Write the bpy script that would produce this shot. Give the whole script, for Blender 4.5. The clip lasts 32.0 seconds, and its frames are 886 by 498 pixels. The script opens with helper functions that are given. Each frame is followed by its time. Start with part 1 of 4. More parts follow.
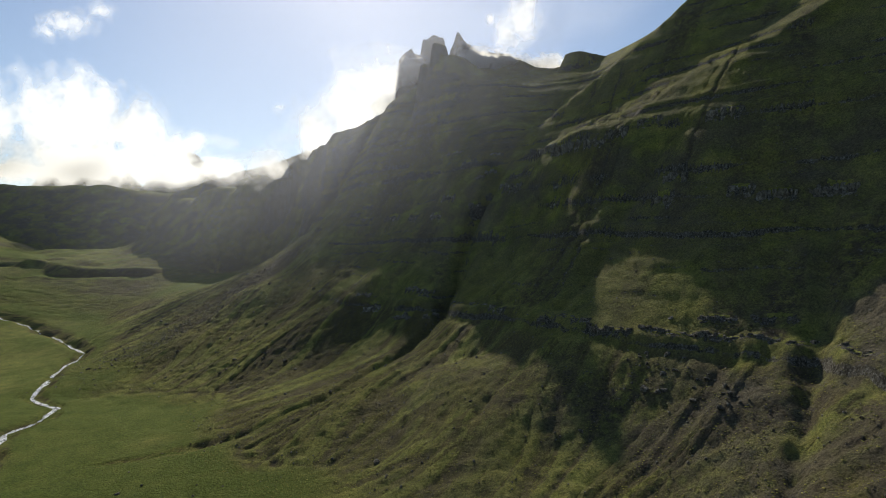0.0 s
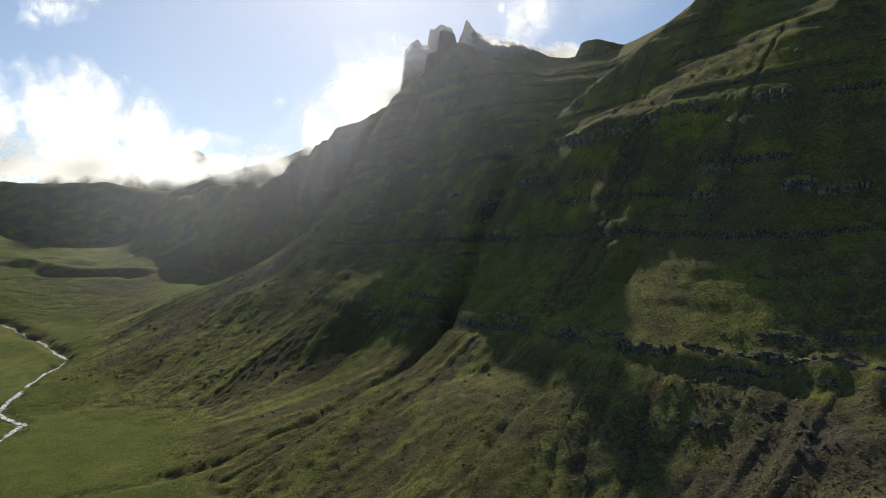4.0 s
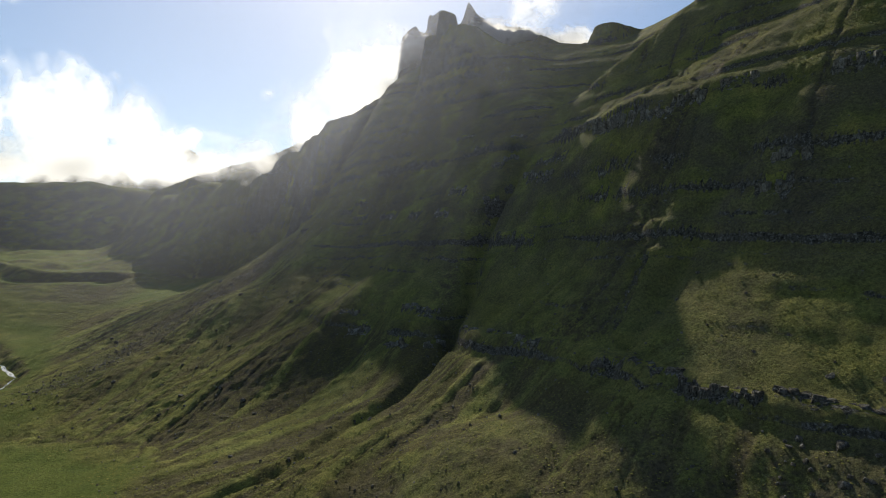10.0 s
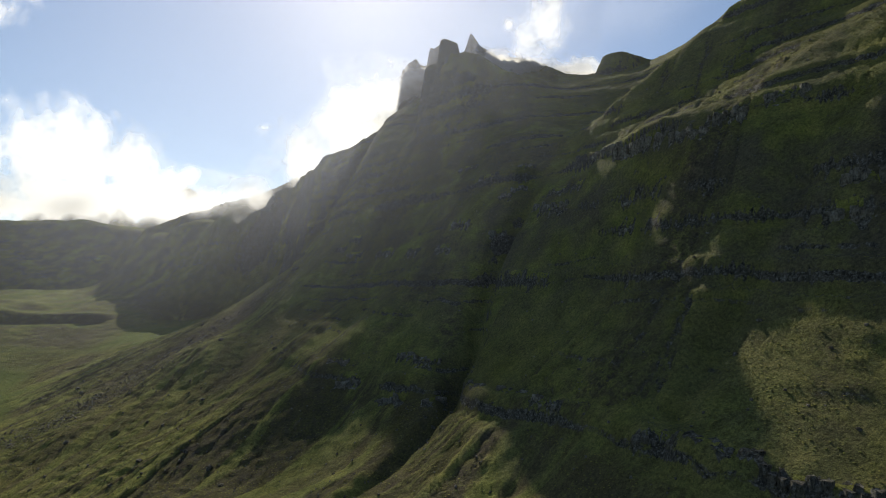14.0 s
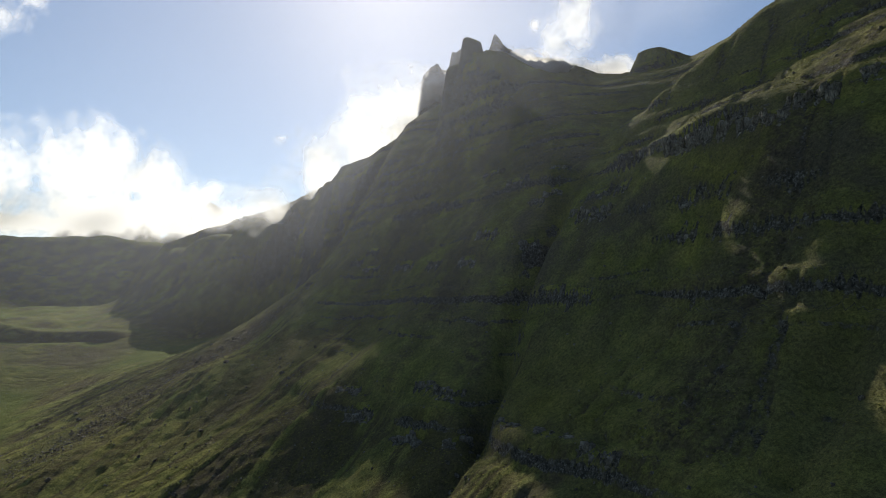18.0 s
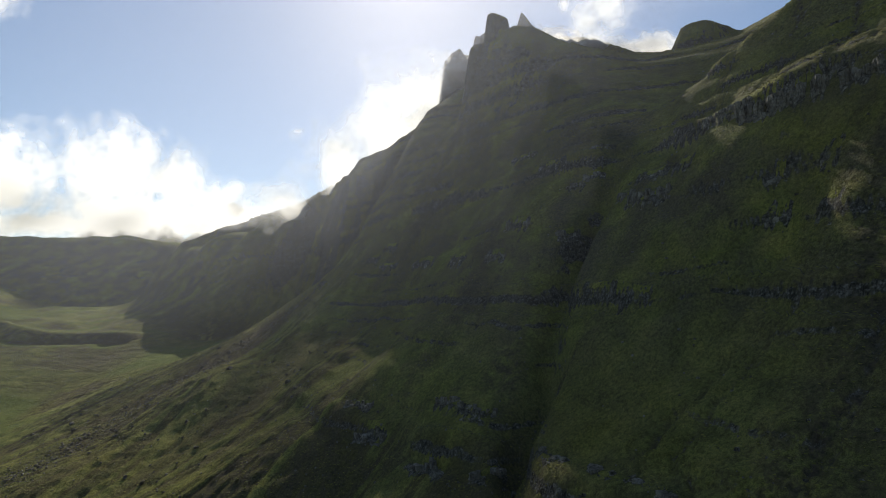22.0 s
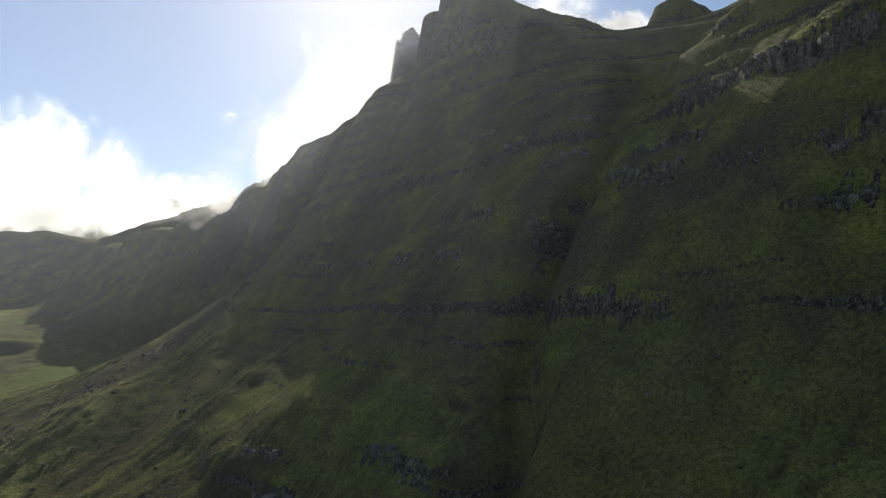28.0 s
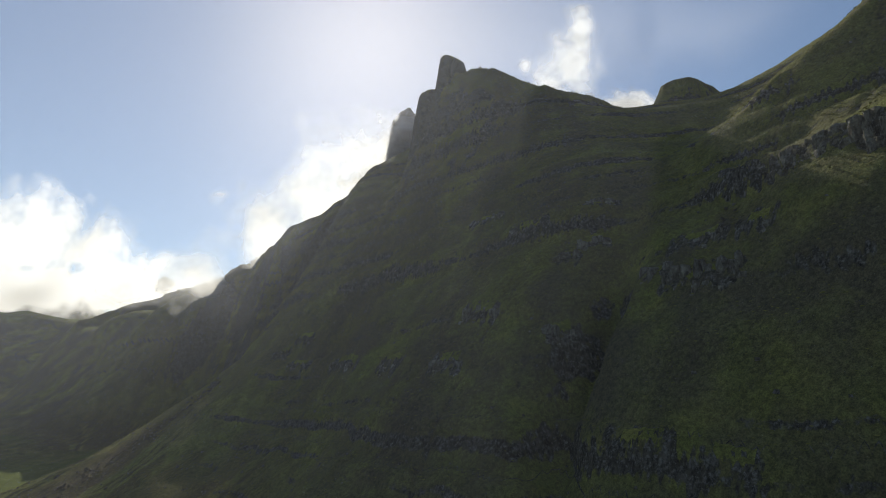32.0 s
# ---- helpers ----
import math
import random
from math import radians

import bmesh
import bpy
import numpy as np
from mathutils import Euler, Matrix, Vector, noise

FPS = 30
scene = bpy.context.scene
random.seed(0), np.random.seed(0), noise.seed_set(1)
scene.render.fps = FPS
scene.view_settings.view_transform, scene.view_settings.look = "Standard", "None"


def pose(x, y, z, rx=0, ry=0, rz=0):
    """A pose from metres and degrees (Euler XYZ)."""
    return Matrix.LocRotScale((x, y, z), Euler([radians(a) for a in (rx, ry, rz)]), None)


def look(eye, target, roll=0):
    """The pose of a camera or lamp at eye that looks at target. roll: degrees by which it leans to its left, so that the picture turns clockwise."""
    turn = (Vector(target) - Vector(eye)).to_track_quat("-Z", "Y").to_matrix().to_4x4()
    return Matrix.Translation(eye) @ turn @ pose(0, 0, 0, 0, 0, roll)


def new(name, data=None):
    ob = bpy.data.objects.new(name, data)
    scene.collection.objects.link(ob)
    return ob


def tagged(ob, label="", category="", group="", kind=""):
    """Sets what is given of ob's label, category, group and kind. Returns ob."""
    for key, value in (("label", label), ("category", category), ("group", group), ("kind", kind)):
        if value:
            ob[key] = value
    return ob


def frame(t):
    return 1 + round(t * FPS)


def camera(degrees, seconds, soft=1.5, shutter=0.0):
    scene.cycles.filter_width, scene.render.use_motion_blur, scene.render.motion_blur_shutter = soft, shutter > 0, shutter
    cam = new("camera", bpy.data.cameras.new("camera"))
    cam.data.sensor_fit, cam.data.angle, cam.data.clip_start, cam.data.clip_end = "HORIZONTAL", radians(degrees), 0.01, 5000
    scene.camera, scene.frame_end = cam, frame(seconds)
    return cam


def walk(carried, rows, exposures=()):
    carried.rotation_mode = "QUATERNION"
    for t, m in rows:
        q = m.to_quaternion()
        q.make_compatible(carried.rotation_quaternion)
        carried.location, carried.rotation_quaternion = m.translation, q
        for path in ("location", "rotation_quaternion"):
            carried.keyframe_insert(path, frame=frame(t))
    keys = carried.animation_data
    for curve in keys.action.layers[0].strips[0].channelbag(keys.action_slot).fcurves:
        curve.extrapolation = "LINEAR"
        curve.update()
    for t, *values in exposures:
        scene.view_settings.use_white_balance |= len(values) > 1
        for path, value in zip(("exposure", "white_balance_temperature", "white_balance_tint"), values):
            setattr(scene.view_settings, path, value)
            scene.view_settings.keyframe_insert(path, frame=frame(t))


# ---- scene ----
cam = camera(77.4, 32.0, soft=0.9)
METRES, EYE, TILT, LEAN, TURN = 320.0, 100.0, 0.8, 0.0, 0.0
ROWS = [
    (0.0, 0.0, 0.0, 0.0, 0.0, 0.0, -0.0),
    (0.5, 0.0, 0.0156, 0.0013, -0.02, -0.04, -0.02),
    (1.0, 0.0004, 0.0312, 0.0038, -0.03, -0.09, -0.02),
    (1.5, 0.0001, 0.0459, 0.0053, 0.46, -0.11, -0.03),
    (2.0, 0.0005, 0.0609, 0.0045, 0.83, -0.08, -0.09),
    (2.5, 0.0003, 0.076, 0.004, 0.84, -0.09, -0.15),
    (3.0, -0.0001, 0.0913, 0.0037, 0.78, -0.09, -0.18),
    (3.5, -0.0003, 0.1069, 0.0034, 0.76, -0.07, -0.19),
    (5.5, -0.0009, 0.1705, 0.0022, 0.74, -0.03, -0.25),
    (6.0, -0.0013, 0.1857, 0.0022, 0.71, -0.02, -0.28),
    (6.5, -0.0012, 0.2016, 0.0026, 0.73, -0.03, -0.28),
    (7.0, -0.0014, 0.2173, 0.0036, 0.73, -0.04, -0.31),
    (7.5, -0.0018, 0.2329, 0.0046, 0.7, -0.02, -0.32),
    (8.0, -0.0019, 0.2485, 0.0057, 0.68, -0.03, -0.32),
    (8.5, -0.002, 0.2641, 0.0066, 0.68, -0.05, -0.33),
    (9.0, -0.0018, 0.2798, 0.0071, 0.69, -0.02, -0.35),
    (9.5, -0.0021, 0.2953, 0.0066, 0.69, 0.03, -0.36),
    (10.0, -0.002, 0.3115, 0.0068, 0.71, 0.22, -0.35),
    (10.5, -0.0024, 0.327, 0.0068, 0.72, 0.65, -0.4),
    (11.0, -0.0026, 0.3428, 0.0083, 0.74, 0.64, -0.39),
    (11.5, -0.0029, 0.3583, 0.0094, 0.74, 0.7, -0.38),
    (12.0, -0.0029, 0.3739, 0.0103, 0.74, 1.05, -0.36),
    (12.5, -0.0028, 0.3895, 0.0102, 0.77, 1.83, -0.38),
    (13.0, -0.0027, 0.4054, 0.0101, 0.81, 2.65, -0.37),
    (13.5, -0.0029, 0.4213, 0.0099, 0.83, 3.49, -0.38),
    (14.0, -0.0029, 0.4371, 0.0097, 0.85, 4.3, -0.38),
    (14.5, -0.0029, 0.4532, 0.0103, 0.88, 5.07, -0.38),
    (16.5, -0.0033, 0.5172, 0.0142, 0.84, 5.84, -0.35),
    (17.0, -0.003, 0.5318, 0.0149, 0.86, 5.87, -0.35),
    (17.5, -0.0034, 0.5466, 0.0147, 0.83, 5.85, -0.33),
    (18.0, -0.0048, 0.5588, 0.0161, 3.36, 5.75, -0.19),
    (18.5, -0.0046, 0.5753, 0.015, 5.84, 5.78, -0.24),
    (19.0, -0.0059, 0.5907, 0.0155, 5.87, 5.74, -0.22),
    (19.5, -0.0077, 0.6056, 0.0156, 5.84, 5.73, -0.22),
    (20.0, -0.0091, 0.621, 0.0152, 5.84, 5.74, -0.2),
    (20.5, -0.0104, 0.6368, 0.0148, 5.84, 5.72, -0.18),
    (21.0, -0.0119, 0.653, 0.015, 5.86, 5.71, -0.17),
    (21.5, -0.0134, 0.6692, 0.0165, 5.87, 5.69, -0.13),
    (22.0, -0.0148, 0.6857, 0.0175, 5.76, 5.74, -0.14),
    (22.5, -0.0157, 0.7025, 0.0188, 3.72, 5.79, -0.22),
    (23.0, -0.0173, 0.7172, 0.0198, 1.08, 5.84, -0.26),
    (23.5, -0.0179, 0.7317, 0.0196, 0.64, 5.82, -0.24),
    (24.0, -0.0176, 0.7474, 0.0191, 0.69, 5.82, -0.22),
    (24.5, -0.0175, 0.7632, 0.0186, 0.74, 5.83, -0.22),
    (25.0, -0.0176, 0.7793, 0.0183, 0.78, 5.85, -0.21),
    (25.5, -0.0175, 0.7957, 0.0194, 0.82, 5.84, -0.19),
    (27.5, -0.0163, 0.858, 0.0238, 0.95, 6.03, -0.28),
    (28.0, -0.0164, 0.8731, 0.0256, 0.98, 5.99, -0.28),
    (28.5, -0.0164, 0.8886, 0.0287, 0.99, 5.97, -0.28),
    (29.0, -0.016, 0.9045, 0.034, 0.99, 6.24, -0.21),
    (29.5, -0.0143, 0.9183, 0.039, 1.0, 8.22, -0.24),
    (30.0, -0.0138, 0.9322, 0.0436, 0.96, 10.77, -0.33),
    (30.5, -0.0143, 0.9462, 0.0496, 0.9, 10.98, -0.39),
    (31.0, -0.0145, 0.9612, 0.056, 0.87, 10.96, -0.39),
    (31.5, -0.014, 0.9761, 0.0645, 0.87, 11.45, -0.31),
    (32.0, -0.0149, 0.9889, 0.0702, 0.76, 13.97, -0.41),
]
walk(cam, [(t, pose(0, 0, EYE, TILT, LEAN, TURN) @ pose(METRES * x, METRES * y, METRES * z, 90 + pitch, roll, yaw)) for t, x, y, z, yaw, pitch, roll in ROWS],
     exposures=[(0.0, 0.02, 6750, 9), (9.0, 0.13, 6750, 9), (13.0, 0.1, 6750, 9), (16.5, 0.02, 6750, 9), (22.0, 0.02, 6750, 9), (24.5, 0.16, 6750, 9), (28.5, 0.22, 6750, 9), (29.7, 0.08, 6750, 9), (32.0, -0.05, 6750, 8)])

# ---- world and sun ----
SUN_AZ, SUN_EL = 9.4, 36.0  # degrees to the left of the valley's axis, and up
world = bpy.data.worlds.new("sky")
scene.world = world
world.use_nodes = True
wn = world.node_tree.nodes
sky = wn.new("ShaderNodeTexSky")
sky.sky_type, sky.sun_disc = "NISHITA", False
sky.sun_elevation, sky.sun_rotation = radians(SUN_EL), radians(-SUN_AZ)
sky.altitude, sky.air_density, sky.dust_density, sky.ozone_density = 200, 1.0, 0.45, 2.4
wn["Background"].inputs["Strength"].default_value = 0.103
world.node_tree.links.new(sky.outputs["Color"], wn["Background"].inputs["Color"])
sun = new("sun", bpy.data.lights.new("sun", "SUN"))
sun.data.energy, sun.data.angle, sun.data.color = 4.2, radians(0.55), (1.0, 0.935, 0.80)
away = Vector((-math.sin(radians(SUN_AZ)) * math.cos(radians(SUN_EL)), math.cos(radians(SUN_AZ)) * math.cos(radians(SUN_EL)), math.sin(radians(SUN_EL))))
sun.matrix_world = look(away * 900, (0, 0, 0))


# ---- materials ----
def material(name, rough=0.9):
    m = bpy.data.materials.new(name)
    m.use_nodes = True
    b = m.node_tree.nodes["Principled BSDF"]
    b.inputs["Roughness"].default_value = rough
    b.inputs["Specular IOR Level"].default_value = 0.06
    return m, m.node_tree.nodes, m.node_tree.links, b


def tex(nodes, links, scale, detail=6.0, rough=0.6, kind="noise", stretch=None):
    """A procedural texture on places in the world, in metres."""
    co = nodes.new("ShaderNodeNewGeometry")
    mp = nodes.new("ShaderNodeMapping")
    s = stretch or (1, 1, 1)
    mp.inputs["Scale"].default_value = [scale * k for k in s]
    links.new(co.outputs["Position"], mp.inputs["Vector"])
    if kind == "noise":
        n = nodes.new("ShaderNodeTexNoise")
        n.inputs["Scale"].default_value, n.inputs["Detail"].default_value, n.inputs["Roughness"].default_value = 1.0, detail, rough
        out = n.outputs["Fac"]
    else:
        n = nodes.new("ShaderNodeTexVoronoi")
        n.inputs["Scale"].default_value = 1.0
        out = n.outputs["Distance"]
    links.new(mp.outputs["Vector"], n.inputs["Vector"])
    return out


def ramp(nodes, links, fac, *stops):
    r = nodes.new("ShaderNodeValToRGB")
    e = r.color_ramp.elements
    while len(e) < len(stops):
        e.new(0.5)
    for el, (p, c) in zip(e, stops):
        el.position = p
        el.color = (*c, 1) if len(c) == 3 else c
    links.new(fac, r.inputs["Fac"])
    return r.outputs["Color"]


def mix(nodes, links, fac, a, b, how="MIX"):
    n = nodes.new("ShaderNodeMix")
    n.data_type, n.blend_type = "RGBA", how
    for sock, v in ((n.inputs["Factor"], fac), (n.inputs["A"], a), (n.inputs["B"], b)):
        if isinstance(v, (float, int)):
            sock.default_value = v
        elif isinstance(v, tuple):
            sock.default_value = (*v, 1)
        else:
            links.new(v, sock)
    return n.outputs["Result"]


def calc(nodes, links, how, a, b=0.0, clamp=False):
    n = nodes.new("ShaderNodeMath")
    n.operation, n.use_clamp = how, clamp
    for sock, v in zip(n.inputs, (a, b)):
        if isinstance(v, (float, int)):
            sock.default_value = v
        else:
            links.new(v, sock)
    return n.outputs["Value"]


def attribute(nodes, name):
    n = nodes.new("ShaderNodeAttribute")
    n.attribute_name = name
    return n.outputs["Fac"]


def bump(nodes, links, b, height, strength, distance):
    n = nodes.new("ShaderNodeBump")
    n.inputs["Strength"].default_value, n.inputs["Distance"].default_value = strength, distance
    links.new(height, n.inputs["Height"])
    links.new(n.outputs["Normal"], b.inputs["Normal"])


def rock_colours(nodes, links, pale=1.0):
    c = ramp(nodes, links, tex(nodes, links, 0.35, 8, 0.65), *[(p, tuple(pale * v for v in c)) for p, c in ((0.3, (0.038, 0.034, 0.027)), (0.52, (0.082, 0.075, 0.060)), (0.74, (0.17, 0.160, 0.135)))])
    lichen = ramp(nodes, links, tex(nodes, links, 1.1, 6, 0.75), (0.50, (0, 0, 0)), (0.60, (1, 1, 1)))
    c = mix(nodes, links, calc(nodes, links, "MULTIPLY", lichen, 0.6), c, (0.26, 0.255, 0.235))
    cracks = ramp(nodes, links, tex(nodes, links, 0.9, 7, 0.75, stretch=(1.6, 1.6, 0.6)), (0.38, (0.35, 0.35, 0.37)), (0.54, (1.1, 1.1, 1.1)))
    return mix(nodes, links, 1.0, c, cracks, "MULTIPLY")


def turf_material():
    m, n, k, b = material("turf_and_rock", 0.92)
    wide = tex(n, k, 0.012, 5, 0.55)
    mid = tex(n, k, 0.09, 7, 0.62)
    fine = tex(n, k, 0.9, 7, 0.7)
    grass = ramp(n, k, mid, (0.30, (0.092, 0.104, 0.034)), (0.50, (0.164, 0.174, 0.050)), (0.70, (0.240, 0.226, 0.070)))
    dry = ramp(n, k, wide, (0.42, (0, 0, 0)), (0.64, (1, 1, 1)))
    grass = mix(n, k, calc(n, k, "MULTIPLY", dry, 0.4), grass, (0.115, 0.098, 0.030))
    worn = ramp(n, k, attribute(n, "rill"), (0.30, (1, 1, 1)), (0.62, (0, 0, 0)))
    grass = mix(n, k, calc(n, k, "MULTIPLY", calc(n, k, "MULTIPLY", worn, attribute(n, "loose")), 0.7), grass, (0.075, 0.062, 0.030))
    bare_streak = ramp(n, k, attribute(n, "streak"), (0.50, (0, 0, 0)), (0.72, (1, 1, 1)))
    grass = mix(n, k, calc(n, k, "MULTIPLY", bare_streak, 0.6), grass, (0.088, 0.074, 0.040))
    # grey-brown heath, also painted over shaded slopes in place of veiling glare
    heath_veil = ramp(n, k, tex(n, k, 0.03, 6, 0.65), (0.38, (0, 0, 0)), (0.60, (1, 1, 1)))
    grass = mix(n, k, calc(n, k, "MULTIPLY", heath_veil, attribute(n, "heath_veil")), grass, (0.096, 0.086, 0.066))
    grass = mix(n, k, calc(n, k, "MULTIPLY", attribute(n, "meadow"), 0.7), grass, (0.056, 0.088, 0.015))
    speck = ramp(n, k, fine, (0.36, (0.64, 0.65, 0.66)), (0.60, (1.28, 1.27, 1.2)))
    grass = mix(n, k, 1.0, grass, speck, "MULTIPLY")
    blades = ramp(n, k, tex(n, k, 3.2, 4, 0.7), (0.36, (0.66, 0.66, 0.7)), (0.62, (1.36, 1.34, 1.22)))
    grass = mix(n, k, 1.0, grass, blades, "MULTIPLY")
    earth = ramp(n, k, fine, (0.3, (0.035, 0.029, 0.020)), (0.7, (0.12, 0.10, 0.072)))
    soil = calc(n, k, "MULTIPLY", attribute(n, "scree"), ramp(n, k, tex(n, k, 0.25, 8, 0.7), (0.38, (0, 0, 0)), (0.58, (1, 1, 1))), True)
    ground = mix(n, k, soil, grass, earth)
    face = calc(n, k, "SUBTRACT", 1.0, calc(n, k, "MULTIPLY", calc(n, k, "ABSOLUTE", calc(n, k, "ADD", attribute(n, "ledge"), 0.25)), 0.75))
    face = calc(n, k, "MULTIPLY", calc(n, k, "MULTIPLY", face, 1.3, True), attribute(n, "on_ledge"))
    bare = calc(n, k, "MULTIPLY", calc(n, k, "MAXIMUM", attribute(n, "rock"), face), calc(n, k, "ADD", calc(n, k, "MULTIPLY", calc(n, k, "SUBTRACT", tex(n, k, 0.3, 8, 0.7), 0.5), 3.0), 1.0))
    bare = ramp(n, k, bare, (0.5, (0, 0, 0)), (0.75, (1, 1, 1)))
    k.new(mix(n, k, bare, ground, rock_colours(n, k, 1.0)), b.inputs["Base Color"])
    relief = calc(n, k, "ADD", calc(n, k, "MULTIPLY", fine, 1.0), calc(n, k, "MULTIPLY", tex(n, k, 0.28, 5, 0.6), 0.6))
    bump(n, k, b, relief, 1.0, 1.25)
    return m


def rock_material(name, pale):
    m, n, k, b = material(name, 0.88)
    k.new(rock_colours(n, k, pale), b.inputs["Base Color"])
    bump(n, k, b, tex(n, k, 1.1, 8, 0.75), 1.0, 1.1)
    return m


def cloud_material(name, opacity, fineness):
    m = bpy.data.materials.new(name)
    m.use_nodes = True
    n, k = m.node_tree.nodes, m.node_tree.links
    n.remove(n["Principled BSDF"])
    veil, clear, both = n.new("ShaderNodeBsdfTranslucent"), n.new("ShaderNodeBsdfTransparent"), n.new("ShaderNodeMixShader")
    veil.inputs["Color"].default_value = (0.97, 0.97, 0.97, 1)
    puffs = calc(n, k, "MULTIPLY", calc(n, k, "SUBTRACT", tex(n, k, fineness, 4, 0.5), 0.5), 1.5)
    edge = calc(n, k, "ADD", attribute(n, "veil"), puffs)
    fac = ramp(n, k, edge, (0.02, (0, 0, 0)), (0.35, (0.22 * opacity,) * 3), (1.15 / 1.2, (opacity,) * 3))
    k.new(fac, both.inputs["Fac"])
    k.new(clear.outputs[0], both.inputs[1])
    k.new(veil.outputs[0], both.inputs[2])
    k.new(both.outputs[0], n["Material Output"].inputs["Surface"])
    return m


def tuft_material():
    m, n, k, b = material("tussock_grass", 0.95)
    g = n.new("ShaderNodeNewGeometry")
    c = ramp(n, k, g.outputs["Random Per Island"], (0.0, (0.100, 0.104, 0.030)), (0.5, (0.165, 0.166, 0.042)), (1.0, (0.240, 0.215, 0.062)))
    k.new(c, b.inputs["Base Color"])
    return m


TURF, BASALT, LICHENED, TUFT = turf_material(), rock_material("basalt", 1.5), rock_material("lichened_basalt", 2.3), tuft_material()


# ---- relief of the land ----
def lattice(ix, iy, seed):
    h = (ix.astype(np.int64) * 374761393 + iy.astype(np.int64) * 668265263 + seed * 974634777) & 0xFFFFFFFF
    h = ((h ^ (h >> 13)) * 1274126177) & 0xFFFFFFFF
    return ((h ^ (h >> 16)) & 0xFFFF) / 65535.0


def value_noise(x, y, seed):
    """Smooth noise from 0 to 1, one cell a unit."""
    fx, fy = np.floor(x), np.floor(y)
    u, v = x - fx, y - fy
    u, v = u * u * u * (u * (6 * u - 15) + 10), v * v * v * (v * (6 * v - 15) + 10)
    a, b = lattice(fx, fy, seed), lattice(fx + 1, fy, seed)
    c, d = lattice(fx, fy + 1, seed), lattice(fx + 1, fy + 1, seed)
    return (a * (1 - u) + b * u) * (1 - v) + (c * (1 - u) + d * u) * v


def fractal(x, y, size, octaves, seed, keep=0.5):
    """Noise from about -1 to 1, of that size in metres."""
    total, amp, s = 0.0, 1.0, 0.0
    for o in range(octaves):
        total = total + amp * (2 * value_noise(x / size + 17.3 * o, y / size - 9.1 * o, seed + o) - 1)
        s += amp
        amp *= keep
        size *= 0.5
    return total / s * 1.6


def monotone(xs, ys, at):
    """A curve through points without overshoot; ys may hold one column for each curve."""
    xs, ys = np.asarray(xs, float), np.asarray(ys, float)
    h = np.diff(xs)
    flat = ys.ndim == 1
    if flat:
        ys = ys[:, None]
    d = np.diff(ys, axis=0) / h[:, None]
    m = np.zeros_like(ys)
    m[0], m[-1] = d[0], d[-1]
    p = d[:-1] * d[1:]
    m[1:-1] = np.where(p > 0, 2 * p / np.where(abs(d[:-1] + d[1:]) < 1e-9, 1e-9, d[:-1] + d[1:]), 0)
    i = np.clip(np.searchsorted(xs, at) - 1, 0, len(h) - 1)
    t = np.clip((at - xs[i]) / h[i], 0, 1)[:, None]
    hh = h[i][:, None]
    r = (2 * t ** 3 - 3 * t ** 2 + 1) * ys[i] + (t ** 3 - 2 * t ** 2 + t) * hh * m[i] + (3 * t ** 2 - 2 * t ** 3) * ys[i + 1] + (t ** 3 - t ** 2) * hh * m[i + 1]
    return r[:, 0] if flat else r


SECTIONS = []


def section(y, *profile):
    """A profile of the land across the valley at y, from its far side to the crest: (x, height)."""
    SECTIONS.append((y, profile))


section(-200, (-900, 62), (-600, 18), (-350, -1), (-210, 1), (-150, 4), (-100, 9), (-60, 15), (-20, 23), (20, 33), (60, 47), (100, 63), (140, 82), (180, 103), (240, 138), (320, 189), (450, 278))
section(0, (-900, 87), (-600, 25), (-350, -1), (-210, -1), (-150, 0), (-100, -1), (-60, -1), (-20, 2), (20, 10), (60, 25), (100, 45), (140, 69), (180, 96), (240, 139), (320, 201), (450, 312))
section(100, (-900, 100), (-600, 29), (-350, -1), (-210, -1), (-150, 0), (-100, 0), (-60, 1), (-20, 5), (20, 12), (60, 23), (100, 42), (140, 65), (180, 93), (240, 140), (320, 214), (450, 340))
section(170, (-900, 110), (-600, 31), (-350, -1), (-210, -1), (-150, -1), (-100, -1), (-60, 0), (-20, 4), (20, 9), (60, 18), (100, 37), (140, 63), (180, 95), (240, 150), (320, 232), (450, 366))
section(215, (-900, 115), (-600, 31), (-350, -1), (-210, -1), (-150, -1), (-100, -1), (-60, 1), (-20, 8), (20, 17), (60, 25), (100, 50), (140, 68), (180, 101), (240, 162), (320, 250), (450, 385))
section(250, (-900, 120), (-600, 31), (-350, -1), (-210, -1), (-150, 0), (-100, 1), (-60, 4), (-20, 12), (20, 30), (60, 46), (100, 68), (140, 86), (180, 119), (240, 180), (320, 267), (450, 400))
section(285, (-900, 124), (-600, 31), (-450, 3), (-350, -1), (-270, -1), (-220, -1), (-185, -1), (-150, 0), (-110, 4), (-70, 13), (-40, 14), (-10, 19), (20, 34), (45, 53), (65, 67), (80, 75), (95, 83), (110, 93), (125, 105), (140, 119), (160, 135), (185, 155), (220, 188), (300, 267), (450, 416))
section(320, (-900, 128), (-600, 30), (-450, 2), (-350, -1), (-270, -1), (-220, -1), (-185, -1), (-150, 1), (-110, 9), (-70, 19), (-40, 22), (-10, 23), (20, 36), (45, 62), (65, 80), (80, 89), (95, 99), (110, 116), (125, 134), (140, 154), (160, 178), (185, 199), (220, 223), (300, 293), (450, 432))
